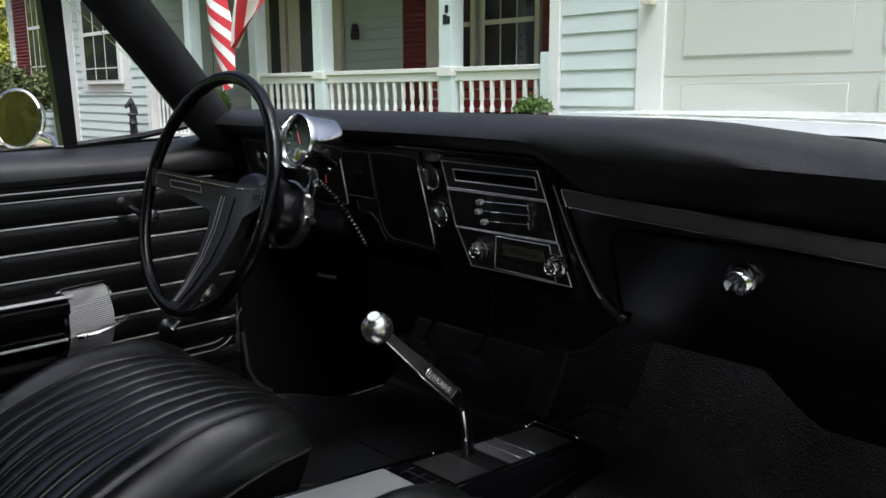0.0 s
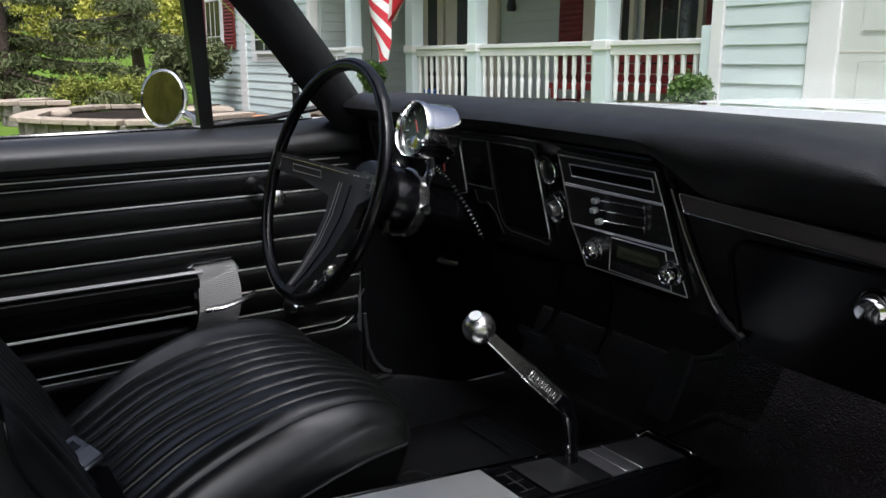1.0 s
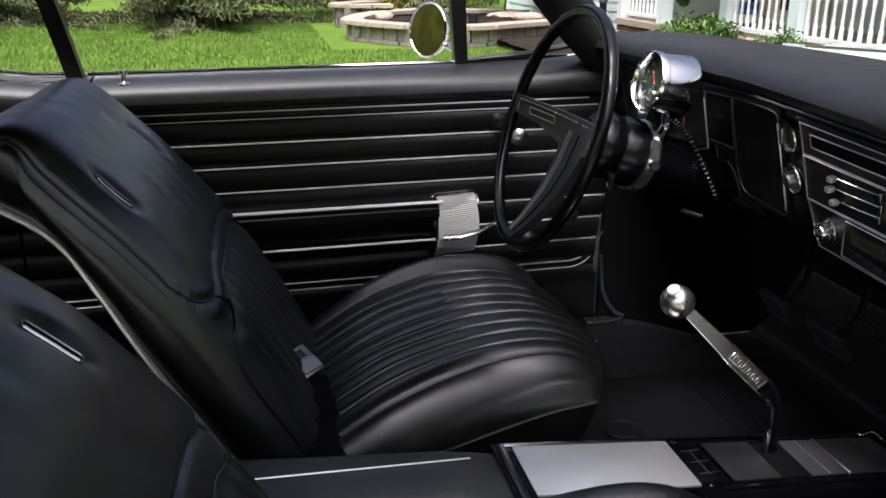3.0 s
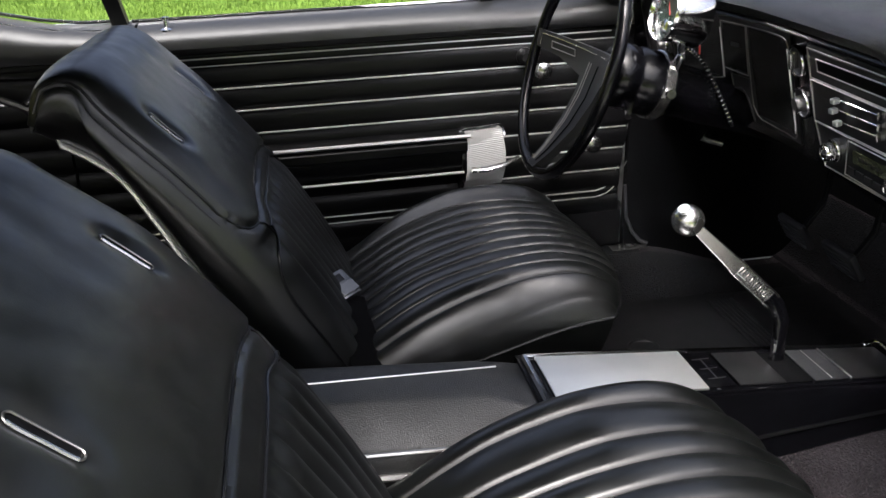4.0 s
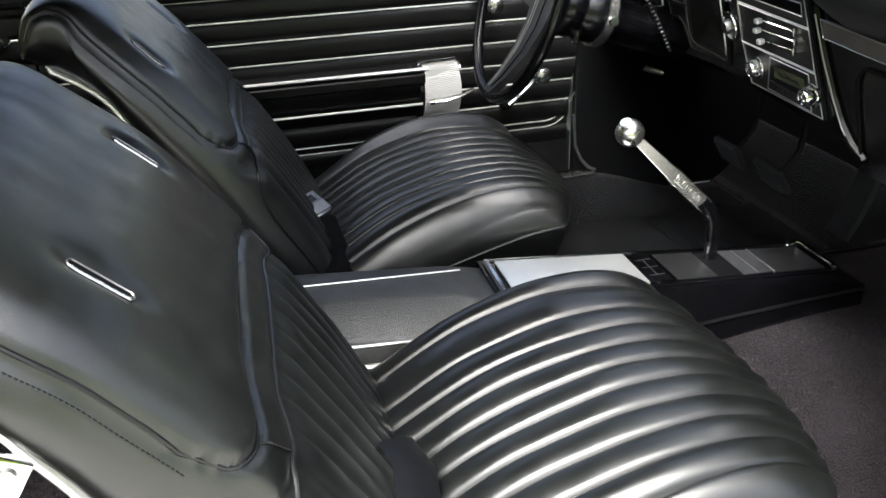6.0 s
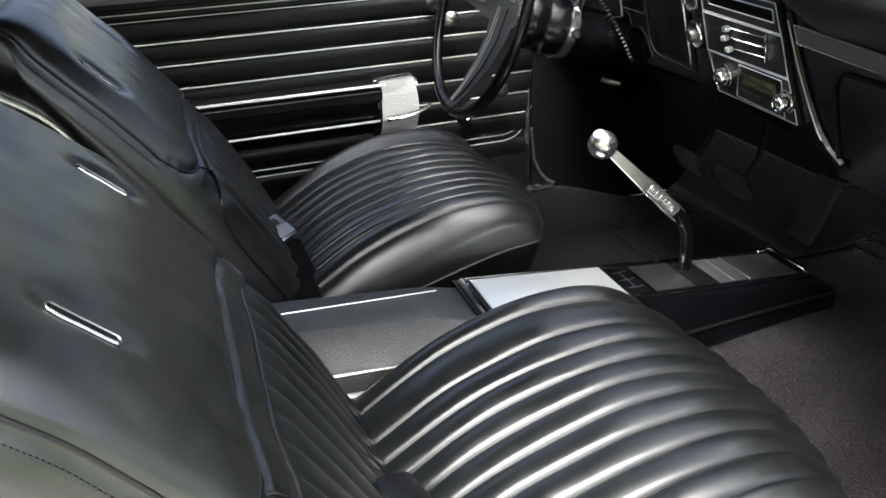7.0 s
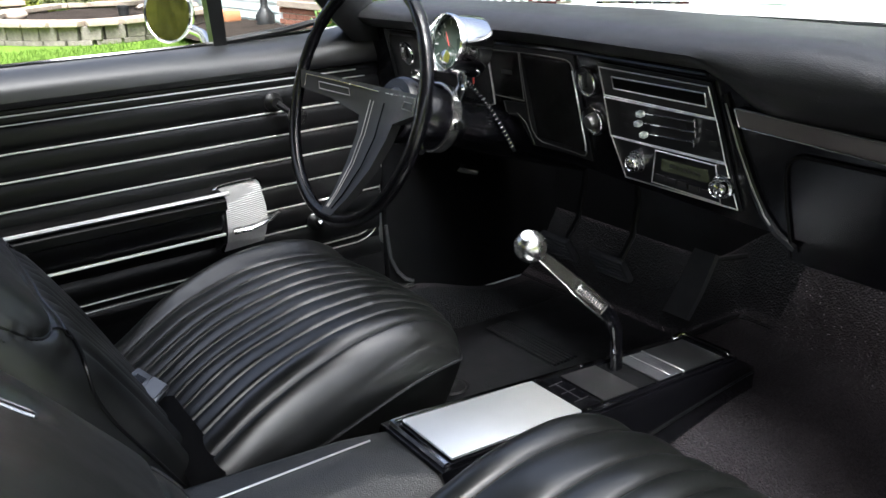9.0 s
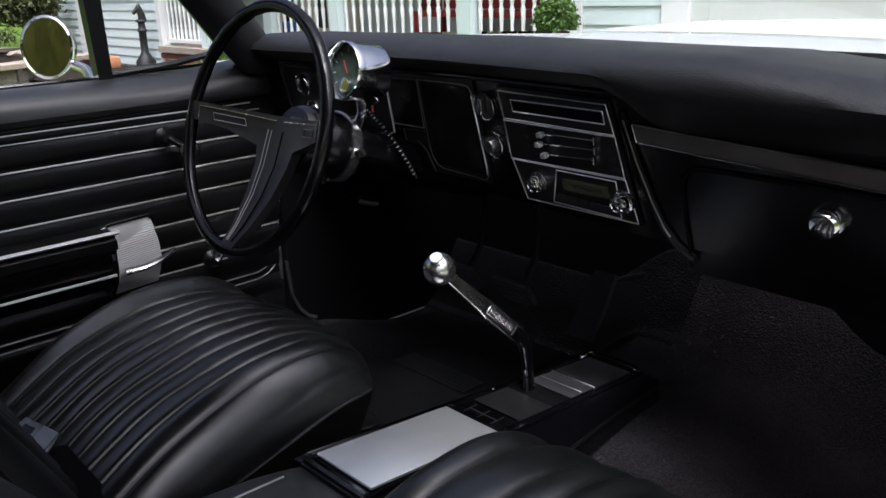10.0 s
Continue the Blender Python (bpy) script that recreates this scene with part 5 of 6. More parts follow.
# driver's floor: rubber mat lines and a round plug
mat_thing = bmesh.new()
surface(mat_thing, lambda u, v: Vector((u, v, floor_z(u, v) + 0.006)), lin(0.46, 1.07, 26), lin(0.125, 0.592, 20), (0, 0, -0.004))
heel = single("floor_mat", mat_thing, MATRUB, "black rubber mat on the driver's floor", "floor mat")
# Thin sheet over the floor carpet with the shade in its colour.
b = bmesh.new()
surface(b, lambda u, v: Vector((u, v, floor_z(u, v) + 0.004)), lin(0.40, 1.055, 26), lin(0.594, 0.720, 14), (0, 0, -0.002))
single("side_carpet_shade", b, SHADE_CARPET, "black carpet rising to the driver's door sill, coloured darker for shade", "carpet", kind="structure")
for k in range(7):
    b = bmesh.new()
    x = 0.790 + 0.0095 * k
    tube(b, [(x, y, floor_z(x, y) + 0.009) for y in lin(0.34, 0.56, 6)], 0.0036, 6)
    part("heel_rib", b, MATRUB, heel)
b = bmesh.new()
lathe(b, [(0.030, 0.0), (0.034, 0.003), (0.030, 0.006), (0.027, 0.003)], (0.575, 0.395, 0.309), (0, 0, 1), 24)
single("floor_plug", b, MATRUB, "round rubber plug in the floor", "plug")

# ---- door mirror ----
mirror = thing("door_mirror", (0.36, 0.93, 0.93), "round chrome door mirror on a stalk", "wing mirror")
MC = Vector((0.334, 1.030, 0.985))
MN = Vector((math.cos(radians(212)), math.sin(radians(212)), 0.12)).normalized()
b = bmesh.new()
lathe(b, [(0, -0.040), (0.030, -0.034), (0.052, -0.018), (0.061, 0.0), (0.0615, 0.005), (0.058, 0.007), (0.056, 0.004)], MC, MN, 48)
part("shell", b, CHROME, mirror)
b = bmesh.new()
lathe(b, [(0, 0.0), (0.057, 0.0), (0.057, 0.004), (0, 0.004)], MC, MN, 48)
part("mirror_glass", b, MIRROR, mirror)
b = bmesh.new()
tube(b, [MC - MN * 0.03 + Vector((0, 0, -0.02)), MC + Vector((0.055, -0.03, -0.045)), (0.385, 0.955, 0.918), (0.40, 0.93, 0.905)], [0.010, 0.010, 0.012, 0.022], 10)
part("stalk", b, CHROME, mirror)

# ---- outdoors: materials ----
GRASS = material("lawn", (0.085, 0.155, 0.016), 0.9, vary=0.35, scale=0.8, mix_scale=14, grain=0.8, grain_scale=60, second=(0.14, 0.225, 0.03), spec=0.15)
BLADE = material("grass blades", (0.075, 0.145, 0.015), 0.7, vary=0.4, scale=1.2, mix_scale=20, second=(0.14, 0.23, 0.035), spec=0.2)
CONCRETE = material("driveway concrete", (0.34, 0.33, 0.31), 0.85, vary=0.2, grain=0.4, grain_scale=80)
MULCH = material("dark mulch", (0.028, 0.022, 0.018), 0.95, vary=0.6, scale=3, mix_scale=60, grain=1.0, grain_scale=45, kind="voronoi", spec=0.1)
BLOCK = material("grey wall block", (0.21, 0.19, 0.165), 0.9, vary=0.35, scale=4, mix_scale=26, grain=0.8, grain_scale=40)
CAP = material("beige cap stone", (0.36, 0.30, 0.24), 0.9, vary=0.2, scale=3, mix_scale=24, grain=0.6, grain_scale=60)
BRICK = material("red brick", (0.30, 0.135, 0.085), 0.9, vary=0.3, scale=8, mix_scale=40, grain=0.6, grain_scale=90)
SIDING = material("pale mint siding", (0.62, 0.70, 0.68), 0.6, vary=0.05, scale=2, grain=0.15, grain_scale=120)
# Same siding under the porch roof, with the shade mixed into its colour.
SHADE_SIDING = material("mint siding with porch shade", (0.48, 0.54, 0.515), 0.6, vary=0.06, scale=2, grain=0.15, grain_scale=120)
TRIMW = material("white painted trim", (0.80, 0.80, 0.78), 0.5, vary=0.04, scale=3)
POST = material("pale grey post", (0.68, 0.77, 0.77), 0.5, vary=0.04, scale=3)
GARAGE = material("cream garage door", (0.62, 0.65, 0.595), 0.45, vary=0.03, scale=2)
SHUTTER = material("dark red shutter", (0.17, 0.022, 0.02), 0.5, vary=0.15)
PANE = material("window pane", (0.02, 0.025, 0.025), 0.06, vary=0.2, spec=0.8)
CREAM = material("cream window frame", (0.66, 0.62, 0.52), 0.5, vary=0.05)
IRON = material("black cast iron", (0.014, 0.015, 0.015), 0.5, vary=0.3, grain=0.4, grain_scale=60)
LEAF = material("box leaves", (0.06, 0.13, 0.02), 0.55, vary=0.45, scale=8, mix_scale=60, second=(0.12, 0.21, 0.035))
NEEDLE = material("spruce needles", (0.075, 0.098, 0.042), 0.7, vary=0.5, scale=2.5, mix_scale=18, second=(0.155, 0.175, 0.075), spec=0.2)
BIRCH = material("yellow spring leaves", (0.34, 0.36, 0.05), 0.7, vary=0.4, scale=1.5, mix_scale=12, second=(0.55, 0.52, 0.12), spec=0.2)
HAZEL = material("grey-brown budding twigs", (0.17, 0.155, 0.095), 0.8, vary=0.4, scale=1.2, mix_scale=10, second=(0.30, 0.29, 0.16), spec=0.15)
NEEDLE2 = material("fresh bushes", (0.16, 0.20, 0.03), 0.7, vary=0.4, scale=1.5, mix_scale=12, second=(0.28, 0.30, 0.06), spec=0.2)
BARK = material("brown bark", (0.085, 0.062, 0.048), 0.95, vary=0.4, grain=0.9, grain_scale=30)
FLAGRED = material("red cloth", (0.50, 0.03, 0.045), 0.85, vary=0.1, grain=0.2, grain_scale=300)
FLAGWHITE = material("white cloth", (0.75, 0.74, 0.74), 0.85, vary=0.05, grain=0.2, grain_scale=300)
REDWOOD = material("red painted bench", (0.25, 0.02, 0.02), 0.5, vary=0.15)
BLUE = material("blue plastic", (0.05, 0.18, 0.5), 0.5, vary=0.15)
TERRA = material("orange terracotta", (0.5, 0.22, 0.10), 0.9, vary=0.15)

# ---- ground ----
bm = bmesh.new()
surface(bm, lambda u, v: Vector((u, v, 0.0 if v < 15 else 0.0 + 0.045 * (v - 15) * step(15, 40, v))), [-400, -120, -60, -30, -15, -8, -4, 0, 4, 8, 15, 30, 60, 120, 400], [-400, -100, -40, -15, -5, 0, 4, 8, 12, 15, 18, 22, 27, 33, 40, 60, 100, 400])
single("ground", bm, GRASS, "green lawn stretching away", "lawn", kind="structure")
bm = bmesh.new()
surface(bm, lambda u, v: Vector((u, v, 0.004)), lin(-14, 4.84, 10), lin(-6.0, 2.6, 6), (0, 0, -0.003))
single("driveway", bm, CONCRETE, "pale concrete driveway under the car", "driveway", kind="structure")
rng = np.random.default_rng(5)
n = 60000
xs, ys = rng.uniform(-7, 4.5, n), 6.5 + 9.0 * rng.random(n) ** 0.8
keep = ~((xs > 0.9) & (ys > 10.4))
xs, ys = xs[keep], ys[keep]
n = len(xs)
hh, aa = rng.uniform(0.03, 0.065, n), rng.uniform(0, 2 * np.pi, n)
dx, dy = np.cos(aa), np.sin(aa)
lean = rng.uniform(-0.03, 0.03, (n, 2))
vv = np.empty((n, 3, 3))
vv[:, 0] = np.c_[xs - 0.006 * dx, ys - 0.006 * dy, np.zeros(n)]
vv[:, 1] = np.c_[xs + 0.006 * dx, ys + 0.006 * dy, np.zeros(n)]
vv[:, 2] = np.c_[xs + lean[:, 0], ys + lean[:, 1], hh]
me = bpy.data.meshes.new("grass")
me.from_pydata(vv.reshape(-1, 3).tolist(), [], np.arange(3 * n).reshape(-1, 3).tolist())
me.materials.append(BLADE)
tagged(new("grass", me), "short mown green grass blades", "grass", kind="stuff")

# ---- planting bed with block wall ----
LINE = [(0, 2.75, 14.62), (1, 1.98, 13.8), (2, 1.56, 12.9), (3, 1.37, 12.1), (4, 1.52, 11.66), (5, 1.80, 11.2), (6, 2.14, 10.80), (7, 2.45, 10.62), (8, 2.95, 10.68), (9, 3.6, 11.1), (10, 4.30, 11.55)]


def along(rows, gap):
    """Evenly spaced points on a smooth line, with headings."""
    fine = [Vector((*curve_at(rows, s), 0)) for s in lin(rows[0][0], rows[-1][0], 400)]
    out, need = [], 0.0
    for a, b2 in zip(fine, fine[1:]):
        need -= (b2 - a).length
        if need <= 0:
            d = (b2 - a).normalized()
            out.append((a, math.atan2(d.y, d.x)))
            need = gap
    return out


bed = thing("planter_wall", (2.3, 10.66, 0), "curved grey block garden wall with beige caps", "garden wall")
shape = bmesh.new()
box(shape, (-0.124, -0.10, 0.0), (0.124, 0.10, 0.169), 0.008, 1)
block_mesh = mesh_of("block", shape, BLOCK)
shape = bmesh.new()
box(shape, (-0.150, -0.11, 0.0), (0.150, 0.11, 0.062), 0.006, 1)
foot_mesh = mesh_of("footing_block", shape, BLOCK)
shape = bmesh.new()
box(shape, (-0.186, -0.19, 0.0), (0.186, 0.15, 0.07), 0.008, 1)
cap_mesh = mesh_of("cap_stone", shape, CAP)
rnd = random.Random(4)


def stones(name, mesh, rows, gap, z, start=0.0, home=None):
    for p, a in along(rows, gap)[int(start > 0):]:
        ob = new(name, mesh)
        ob.parent = home
        ob.location = Vector((p.x + start * math.cos(a), p.y + start * math.sin(a), z)) - ORIGIN[home]
        ob.rotation_euler = (0, 0, a + rnd.uniform(-0.03, 0.03))


stones("footing_block", foot_mesh, LINE, 0.30, 0.0, 0.0, bed)
stones("block", block_mesh, LINE, 0.25, 0.063, 0.12, bed)
stones("cap_stone", cap_mesh, LINE, 0.37, 0.234, 0.0, bed)
UPPER = [(0, 2.0, 15.4), (1, 1.55, 15.0), (2, 1.42, 14.6), (3, 1.65, 14.32), (4, 2.25, 14.35)]
bed2 = thing("planter_wall", (1.3, 14.1, 0), "low far block garden wall with beige caps", "garden wall")
stones("block", block_mesh, UPPER, 0.25, 0.0, 0.0, bed2)
stones("block", block_mesh, UPPER, 0.25, 0.170, 0.12, bed2)
stones("cap_stone", cap_mesh, UPPER, 0.37, 0.341, 0.0, bed2)
BACKLINE = [(0, 2.85, 14.78), (1, 3.7, 14.6), (2, 4.72, 13.95)]
bed3 = thing("planter_wall", (3.9, 14.4, 0), "straight far bed edge with beige caps", "garden wall")
stones("footing_block", foot_mesh, BACKLINE, 0.30, 0.0, 0.0, bed3)
stones("block", block_mesh, BACKLINE, 0.25, 0.063, 0.12, bed3)
stones("cap_stone", cap_mesh, BACKLINE, 0.37, 0.234, 0.0, bed3)
bm = bmesh.new()
inner = [Vector((*curve_at(LINE, s), 0.20)) for s in lin(0, 10, 40)]
surface(bm, lambda u, v: inner[int(u)].lerp(Vector((4.6, 13.9, 0.20)), v) + Vector((0, 0, 0.035 * noise.noise(Vector((u * 0.9, v * 9, 0))) + 0.05 * v * (1 - v))), list(range(40)), lin(0, 1, 26))
single("mulch_bed", bm, MULCH, "dark bark mulch inside the garden wall", "mulch", kind="structure")
bm = bmesh.new()
surface(bm, lambda u, v: Vector((u, v, 0.10 + 0.03 * noise.noise(Vector((u * 4, v * 4, 1))))), lin(3.2, 4.8, 18), lin(7.6, 13.8, 40))
single("mulch_strip", bm, MULCH, "dark mulch along the house wall", "mulch", kind="structure")
for x, y, s in ((4.15, 13.3, 0.28), (4.35, 12.9, 0.20), (2.0, 13.3, 0.12)):
    bm = bmesh.new()
    bmesh.ops.create_icosphere(bm, subdivisions=2, radius=1.0)
    for v in bm.verts:
        v.co = Vector((v.co.x * s * 1.4, v.co.y * s, v.co.z * 0.09)) * (1 + 0.2 * noise.noise(v.co * 2))
    bm.transform(Matrix.Translation((x, y, 0.25)))
    single("garden_stone", bm, CAP, "flat pale stone lying in the mulch", "stone", group="garden stones")
bm = bmesh.new()
lathe(bm, [(0, 0), (0.07, 0.0), (0.08, 0.13), (0.09, 0.13), (0.09, 0.16), (0, 0.16)], (3.25, 12.2, 0.20), (0, 0, 1), 16)
single("garden_lamp", bm, IRON, "short black garden lamp in the mulch", "garden lamp")
bm = bmesh.new()
box(bm, (4.35, 11.1, 0.10), (4.6, 11.5, 0.26), 0.03)
single("clay_block", bm, TERRA, "orange clay block beside the house", "clay block")
ORN = Vector((4.66, 10.42, 0.0))
bm = bmesh.new()
lathe(bm, [(0, 0.1), (0.13, 0.1), (0.13, 0.22), (0.07, 0.30), (0.05, 0.34), (0.05, 0.60), (0.065, 0.62), (0.05, 0.65), (0.045, 0.72), (0.075, 0.74), (0.06, 0.76), (0, 0.765)], ORN, (0, 0, 1), 16)
# small horse head on top
tube(bm, [ORN + Vector(p) for p in ((0.02, 0, 0.75), (0.015, 0, 0.82), (-0.01, 0, 0.89), (-0.02, 0, 0.93), (-0.03, 0, 0.95))], [0.055, 0.048, 0.042, 0.034, 0.012], 10)
tube(bm, [ORN + Vector(p) for p in ((-0.005, 0, 0.91), (-0.05, 0.01, 0.88), (-0.09, 0.02, 0.835))], [0.036, 0.03, 0.021], 10)
for k in (-1, 1):
    tube(bm, [ORN + Vector((-0.01, 0.02 * k, 0.93)), ORN + Vector((-0.01, 0.027 * k, 0.975))], [0.012, 0.003], 6)
single("iron_post", bm, IRON, "black cast-iron ornament post beside the porch", "ornament")

# ---- plants ----
def clump_mesh(name, centres, sizes, per, length, width, mat, droop=0.0, seed=1):
    """Many thin leaves thrown round the centres, as one mesh."""
    g = np.random.default_rng(seed)
    c = np.repeat(np.asarray(centres, float), per, 0)
    s = np.repeat(np.asarray(sizes, float), per, 0)
    m = len(c)
    p = c + g.normal(0, 1, (m, 3)) * s
    d = g.normal(0, 1, (m, 3))
    d[:, 2] -= droop
    d /= np.linalg.norm(d, axis=1)[:, None]
    o = np.cross(d, g.normal(0, 1, (m, 3)))
    o /= np.linalg.norm(o, axis=1)[:, None]
    ln = (length * g.uniform(0.6, 1.3, m))[:, None]
    tri = np.stack([p - d * ln / 2 - o * width / 2, p - d * ln / 2 + o * width / 2, p + d * ln / 2 + o * width * 0.3, p + d * ln / 2 - o * width * 0.3], 1)
    me = bpy.data.meshes.new(name)
    me.from_pydata(tri.reshape(-1, 3).tolist(), [], np.arange(4 * m).reshape(-1, 4).tolist())
    me.materials.append(mat)
    return me


def crown_part(tree, me, label=""):
    ob = new("crown", me)
    ob.parent = tree
    ob.location = -ORIGIN[tree]
    return tagged(ob, label)


def spruce(x, y, base, height, spread, seed, first=0.4, arms=9, tuft=14):
    g = np.random.default_rng(seed)
    tree = thing("spruce_tree", (x, y, base), "dark spruce tree with drooping branches on the lawn", "tree", group="spruces")
    b = bmesh.new()
    tube(b, [(x + 0.03 * math.sin(k * 2.1), y + 0.03 * math.cos(k * 1.7), base + height * k / 8) for k in range(9)], [0.17 * (1 - k / 8.6) for k in range(9)], 10)
    part("trunk", b, BARK, tree)
    cs, ss = [], []
    b = bmesh.new()
    z = first
    while z < height * 0.97:
        f = (z - first) / (height - first)
        reach = spread * (1 - f) ** 0.8
        for k in range(max(int(arms * (1 - 0.9 * f)), 2)):
            a = g.uniform(0, 2 * math.pi)
            L = reach * g.uniform(0.7, 1.1)
            n2 = max(int(L / 0.13), 3)
            pts = []
            for i in range(n2 + 1):
                q = i / n2
                pts.append(Vector((x + math.cos(a) * L * q, y + math.sin(a) * L * q, base + z - 0.25 * L * q + 0.14 * L * q * q)))
            tube(b, pts, [0.03 * (1 - 0.85 * i / n2) * (1 - 0.6 * f) + 0.004 for i in range(n2 + 1)], 5)
            for i in range(1, n2 + 1):
                q = i / n2
                for side in (-1, 0, 1):
                    w = 0.28 * L * (1 - q) * 0.9 + 0.05
                    off = side * w * g.uniform(0.5, 1)
                    cs.append(pts[i] + Vector((-math.sin(a) * off, math.cos(a) * off, -0.05 - 0.10 * abs(side))))
                    ss.append((0.075, 0.075, 0.045))
        z += 0.34 + 0.22 * g.random()
    tagged(part("branchwork", b, BARK, tree), kind="stuff")
    crown_part(tree, clump_mesh("crown", [tuple(c) for c in cs], ss, tuft, 0.15, 0.028, NEEDLE, 0.5, seed), "drooping dark green needles")


spruce(-1.25, 15.6, 0.0, 3.6, 3.0, 11)
spruce(1.75, 17.6, 0.1, 3.4, 3.2, 12, 0.75, 7, 13)
spruce(-4.6, 16.5, 0.0, 3.6, 3.0, 13)
spruce(4.9, 20.4, 0.2, 4.6, 2.2, 14, 1.6, 5, 9)


def shrub(x, y, base, radius, height, mat, per, seed, label, name="shrub", lean=(1, 1, 1), stem=0.0):
    g = np.random.default_rng(seed)
    t = thing(name, (x, y, base), label, "shrub")
    b = bmesh.new()
    for k in range(5 if not stem else 1):
        a = k * 1.26
        tube(b, [(x, y, base - 0.02), (x + 0.1 * radius * math.cos(a), y + 0.1 * radius * math.sin(a), base + 0.5 * height + stem), (x + 0.4 * radius * math.cos(a), y + 0.4 * radius * math.sin(a), base + 0.8 * height + stem)], [0.02, 0.014, 0.006], 6)
    part("stem", b, BARK, t)
    n3 = 90
    d = g.normal(0, 1, (n3, 3))
    d /= np.linalg.norm(d, axis=1)[:, None]
    c = d * g.uniform(0.5, 1.0, n3)[:, None] * np.array([radius, radius, height / 2]) + np.array([x, y, base + height / 2 + stem])
    crown_part(t, clump_mesh("crown", c, np.full((n3, 3), radius * 0.13), per, radius * 0.16, radius * 0.06, mat, 0.0, seed))
    return t


shrub(4.12, 13.5, 0.2, 0.60, 0.62, NEEDLE, 60, 21, "small standard conifer with a spreading green crown", "standard_conifer", stem=0.55)
shrub(2.7, 15.6, 0.0, 0.45, 0.8, NEEDLE2, 40, 22, "bright yellow-green bush behind the wall")
shrub(3.6, 15.9, 0.0, 0.5, 0.8, NEEDLE2, 40, 23, "yellow-green bush behind the bed")
shrub(4.35, 7.2, 0.05, 0.42, 0.55, LEAF, 40, 25, "feathery green plant beside the porch rail")
shrub(4.5, 5.9, 0.05, 0.28, 0.50, LEAF, 30, 26, "leafy plant growing at the porch rail")
shrub(4.5, 5.2, 0.05, 0.25, 0.46, LEAF, 30, 27, "small leafy plant at the porch rail")
for x, y, zc, r, sd in ((4.55, 3.22, 0.845, 0.150, 31),):
    t = thing("topiary", (x, y, 0.0), "round clipped box topiary in a dark pot", "topiary", group="topiaries")
    b = bmesh.new()
    tube(b, [(x, y, 0.40), (x, y, zc - r * 0.5)], 0.016, 8)
    part("stem", b, BARK, t)
    b = bmesh.new()
    z0 = 0.004 if x < 4.8 else 0.42
    lathe(b, [(0, z0), (0.12, z0), (0.17, z0 + 0.28), (0.18, z0 + 0.30), (0.15, z0 + 0.30), (0, z0 + 0.27)], (x, y, 0), (0, 0, 1), 20)
    part("pot", b, IRON, t)
    g = np.random.default_rng(sd)
    d = g.normal(0, 1, (420, 3))
    d /= np.linalg.norm(d, axis=1)[:, None]
    c = d * (r * g.uniform(0.55, 0.96, 420))[:, None] + np.array([x, y, zc])
    crown_part(t, clump_mesh("crown", c, np.full((420, 3), 0.016), 22, 0.022, 0.016, LEAF, 0.0, sd))


basket = thing("hanging_plant", (4.86, 8.49, 0.85), "clipped green hanging plant on a wire under the porch beam", "hanging plant")
b = bmesh.new()
tube(b, [(4.86, 8.49, 0.72), (4.86, 8.49, 1.8), (4.86, 8.49, 2.62)], 0.004, 6)
part("wire", b, IRON, basket)
b = bmesh.new()
lathe(b, [(0, 0.70), (0.05, 0.73), (0.10, 0.82), (0.11, 0.86), (0, 0.86)], (4.86, 8.49, 0), (0, 0, 1), 16)
part("basket", b, IRON, basket)
g = np.random.default_rng(32)
d = g.normal(0, 1, (420, 3))
d /= np.linalg.norm(d, axis=1)[:, None]
c = d * g.uniform(0.75, 1.0, 420)[:, None]
c[:, :2] *= np.where(c[:, 2:] < 0, 1.0 - 0.75 * np.abs(c[:, 2:]), 1.0)
c = c * np.array([0.165, 0.165, 0.19]) + np.array([4.86, 8.49, 0.87])
crown_part(basket, clump_mesh("crown", c, np.full((420, 3), 0.016), 20, 0.022, 0.016, LEAF, 0.0, 32))


def far_wood(name, label, x0, x1, y0, y1, base, tall, count, per, mat, seed, size=0.5):
    g = np.random.default_rng(seed)
    cs = []
    for k in range(count):
        tx, ty = g.uniform(x0, x1), g.uniform(y0, y1)
        h = tall * g.uniform(0.6, 1.1)
        for _ in range(per):
            q = g.random() ** 0.8
            rad = h * 0.26 * math.sqrt(max(1 - (2 * q - 0.9) ** 2, 0.05))
            a = g.uniform(0, 2 * math.pi)
            rr = rad * math.sqrt(g.random())
            cs.append((tx + rr * math.cos(a), ty + rr * math.sin(a), base + h * (0.06 + 0.94 * q)))
    me = clump_mesh(name, cs, np.full((len(cs), 3), size * 0.55), 14, size * 0.55, size * 0.34, mat, 0.2, seed)
    tagged(new(name, me), label, "trees", kind="stuff")


far_wood("far_woods", "distant grey-brown spring trees beyond the lawn", -34, 12, 46, 62, 1.6, 6, 46, 150, HAZEL, 41, 0.55)
far_wood("birch_wood", "yellow-green spring trees behind the car", -24, -9, -8, 16, 0.0, 9, 60, 190, BIRCH, 43, 0.30)
# Unseen trees, added to block low sky light and tint the reflections.
far_wood("birch_wood", "unseen yellow-green trees added across the driveway to cut low sky light", -20, 14, -30, -18, 0.0, 9, 46, 130, BIRCH, 44, 0.30)
far_wood("far_bushes", "distant fresh yellow-green trees", -30, 16, 38, 54, 1.0, 5, 26, 170, BIRCH, 42, 0.38)

# ---- house ----
FX = 4.85
garage = thing("garage_front", (FX, 0.0, 0.0), "pale mint siding garage front with a cream door", "house front", kind="structure")


def wall_box(name, lo, hi, mat, parent, label="", bevel=0.004):
    b = bmesh.new()
    box(b, lo, hi, bevel, 1)
    return part(name, b, mat, parent, label)


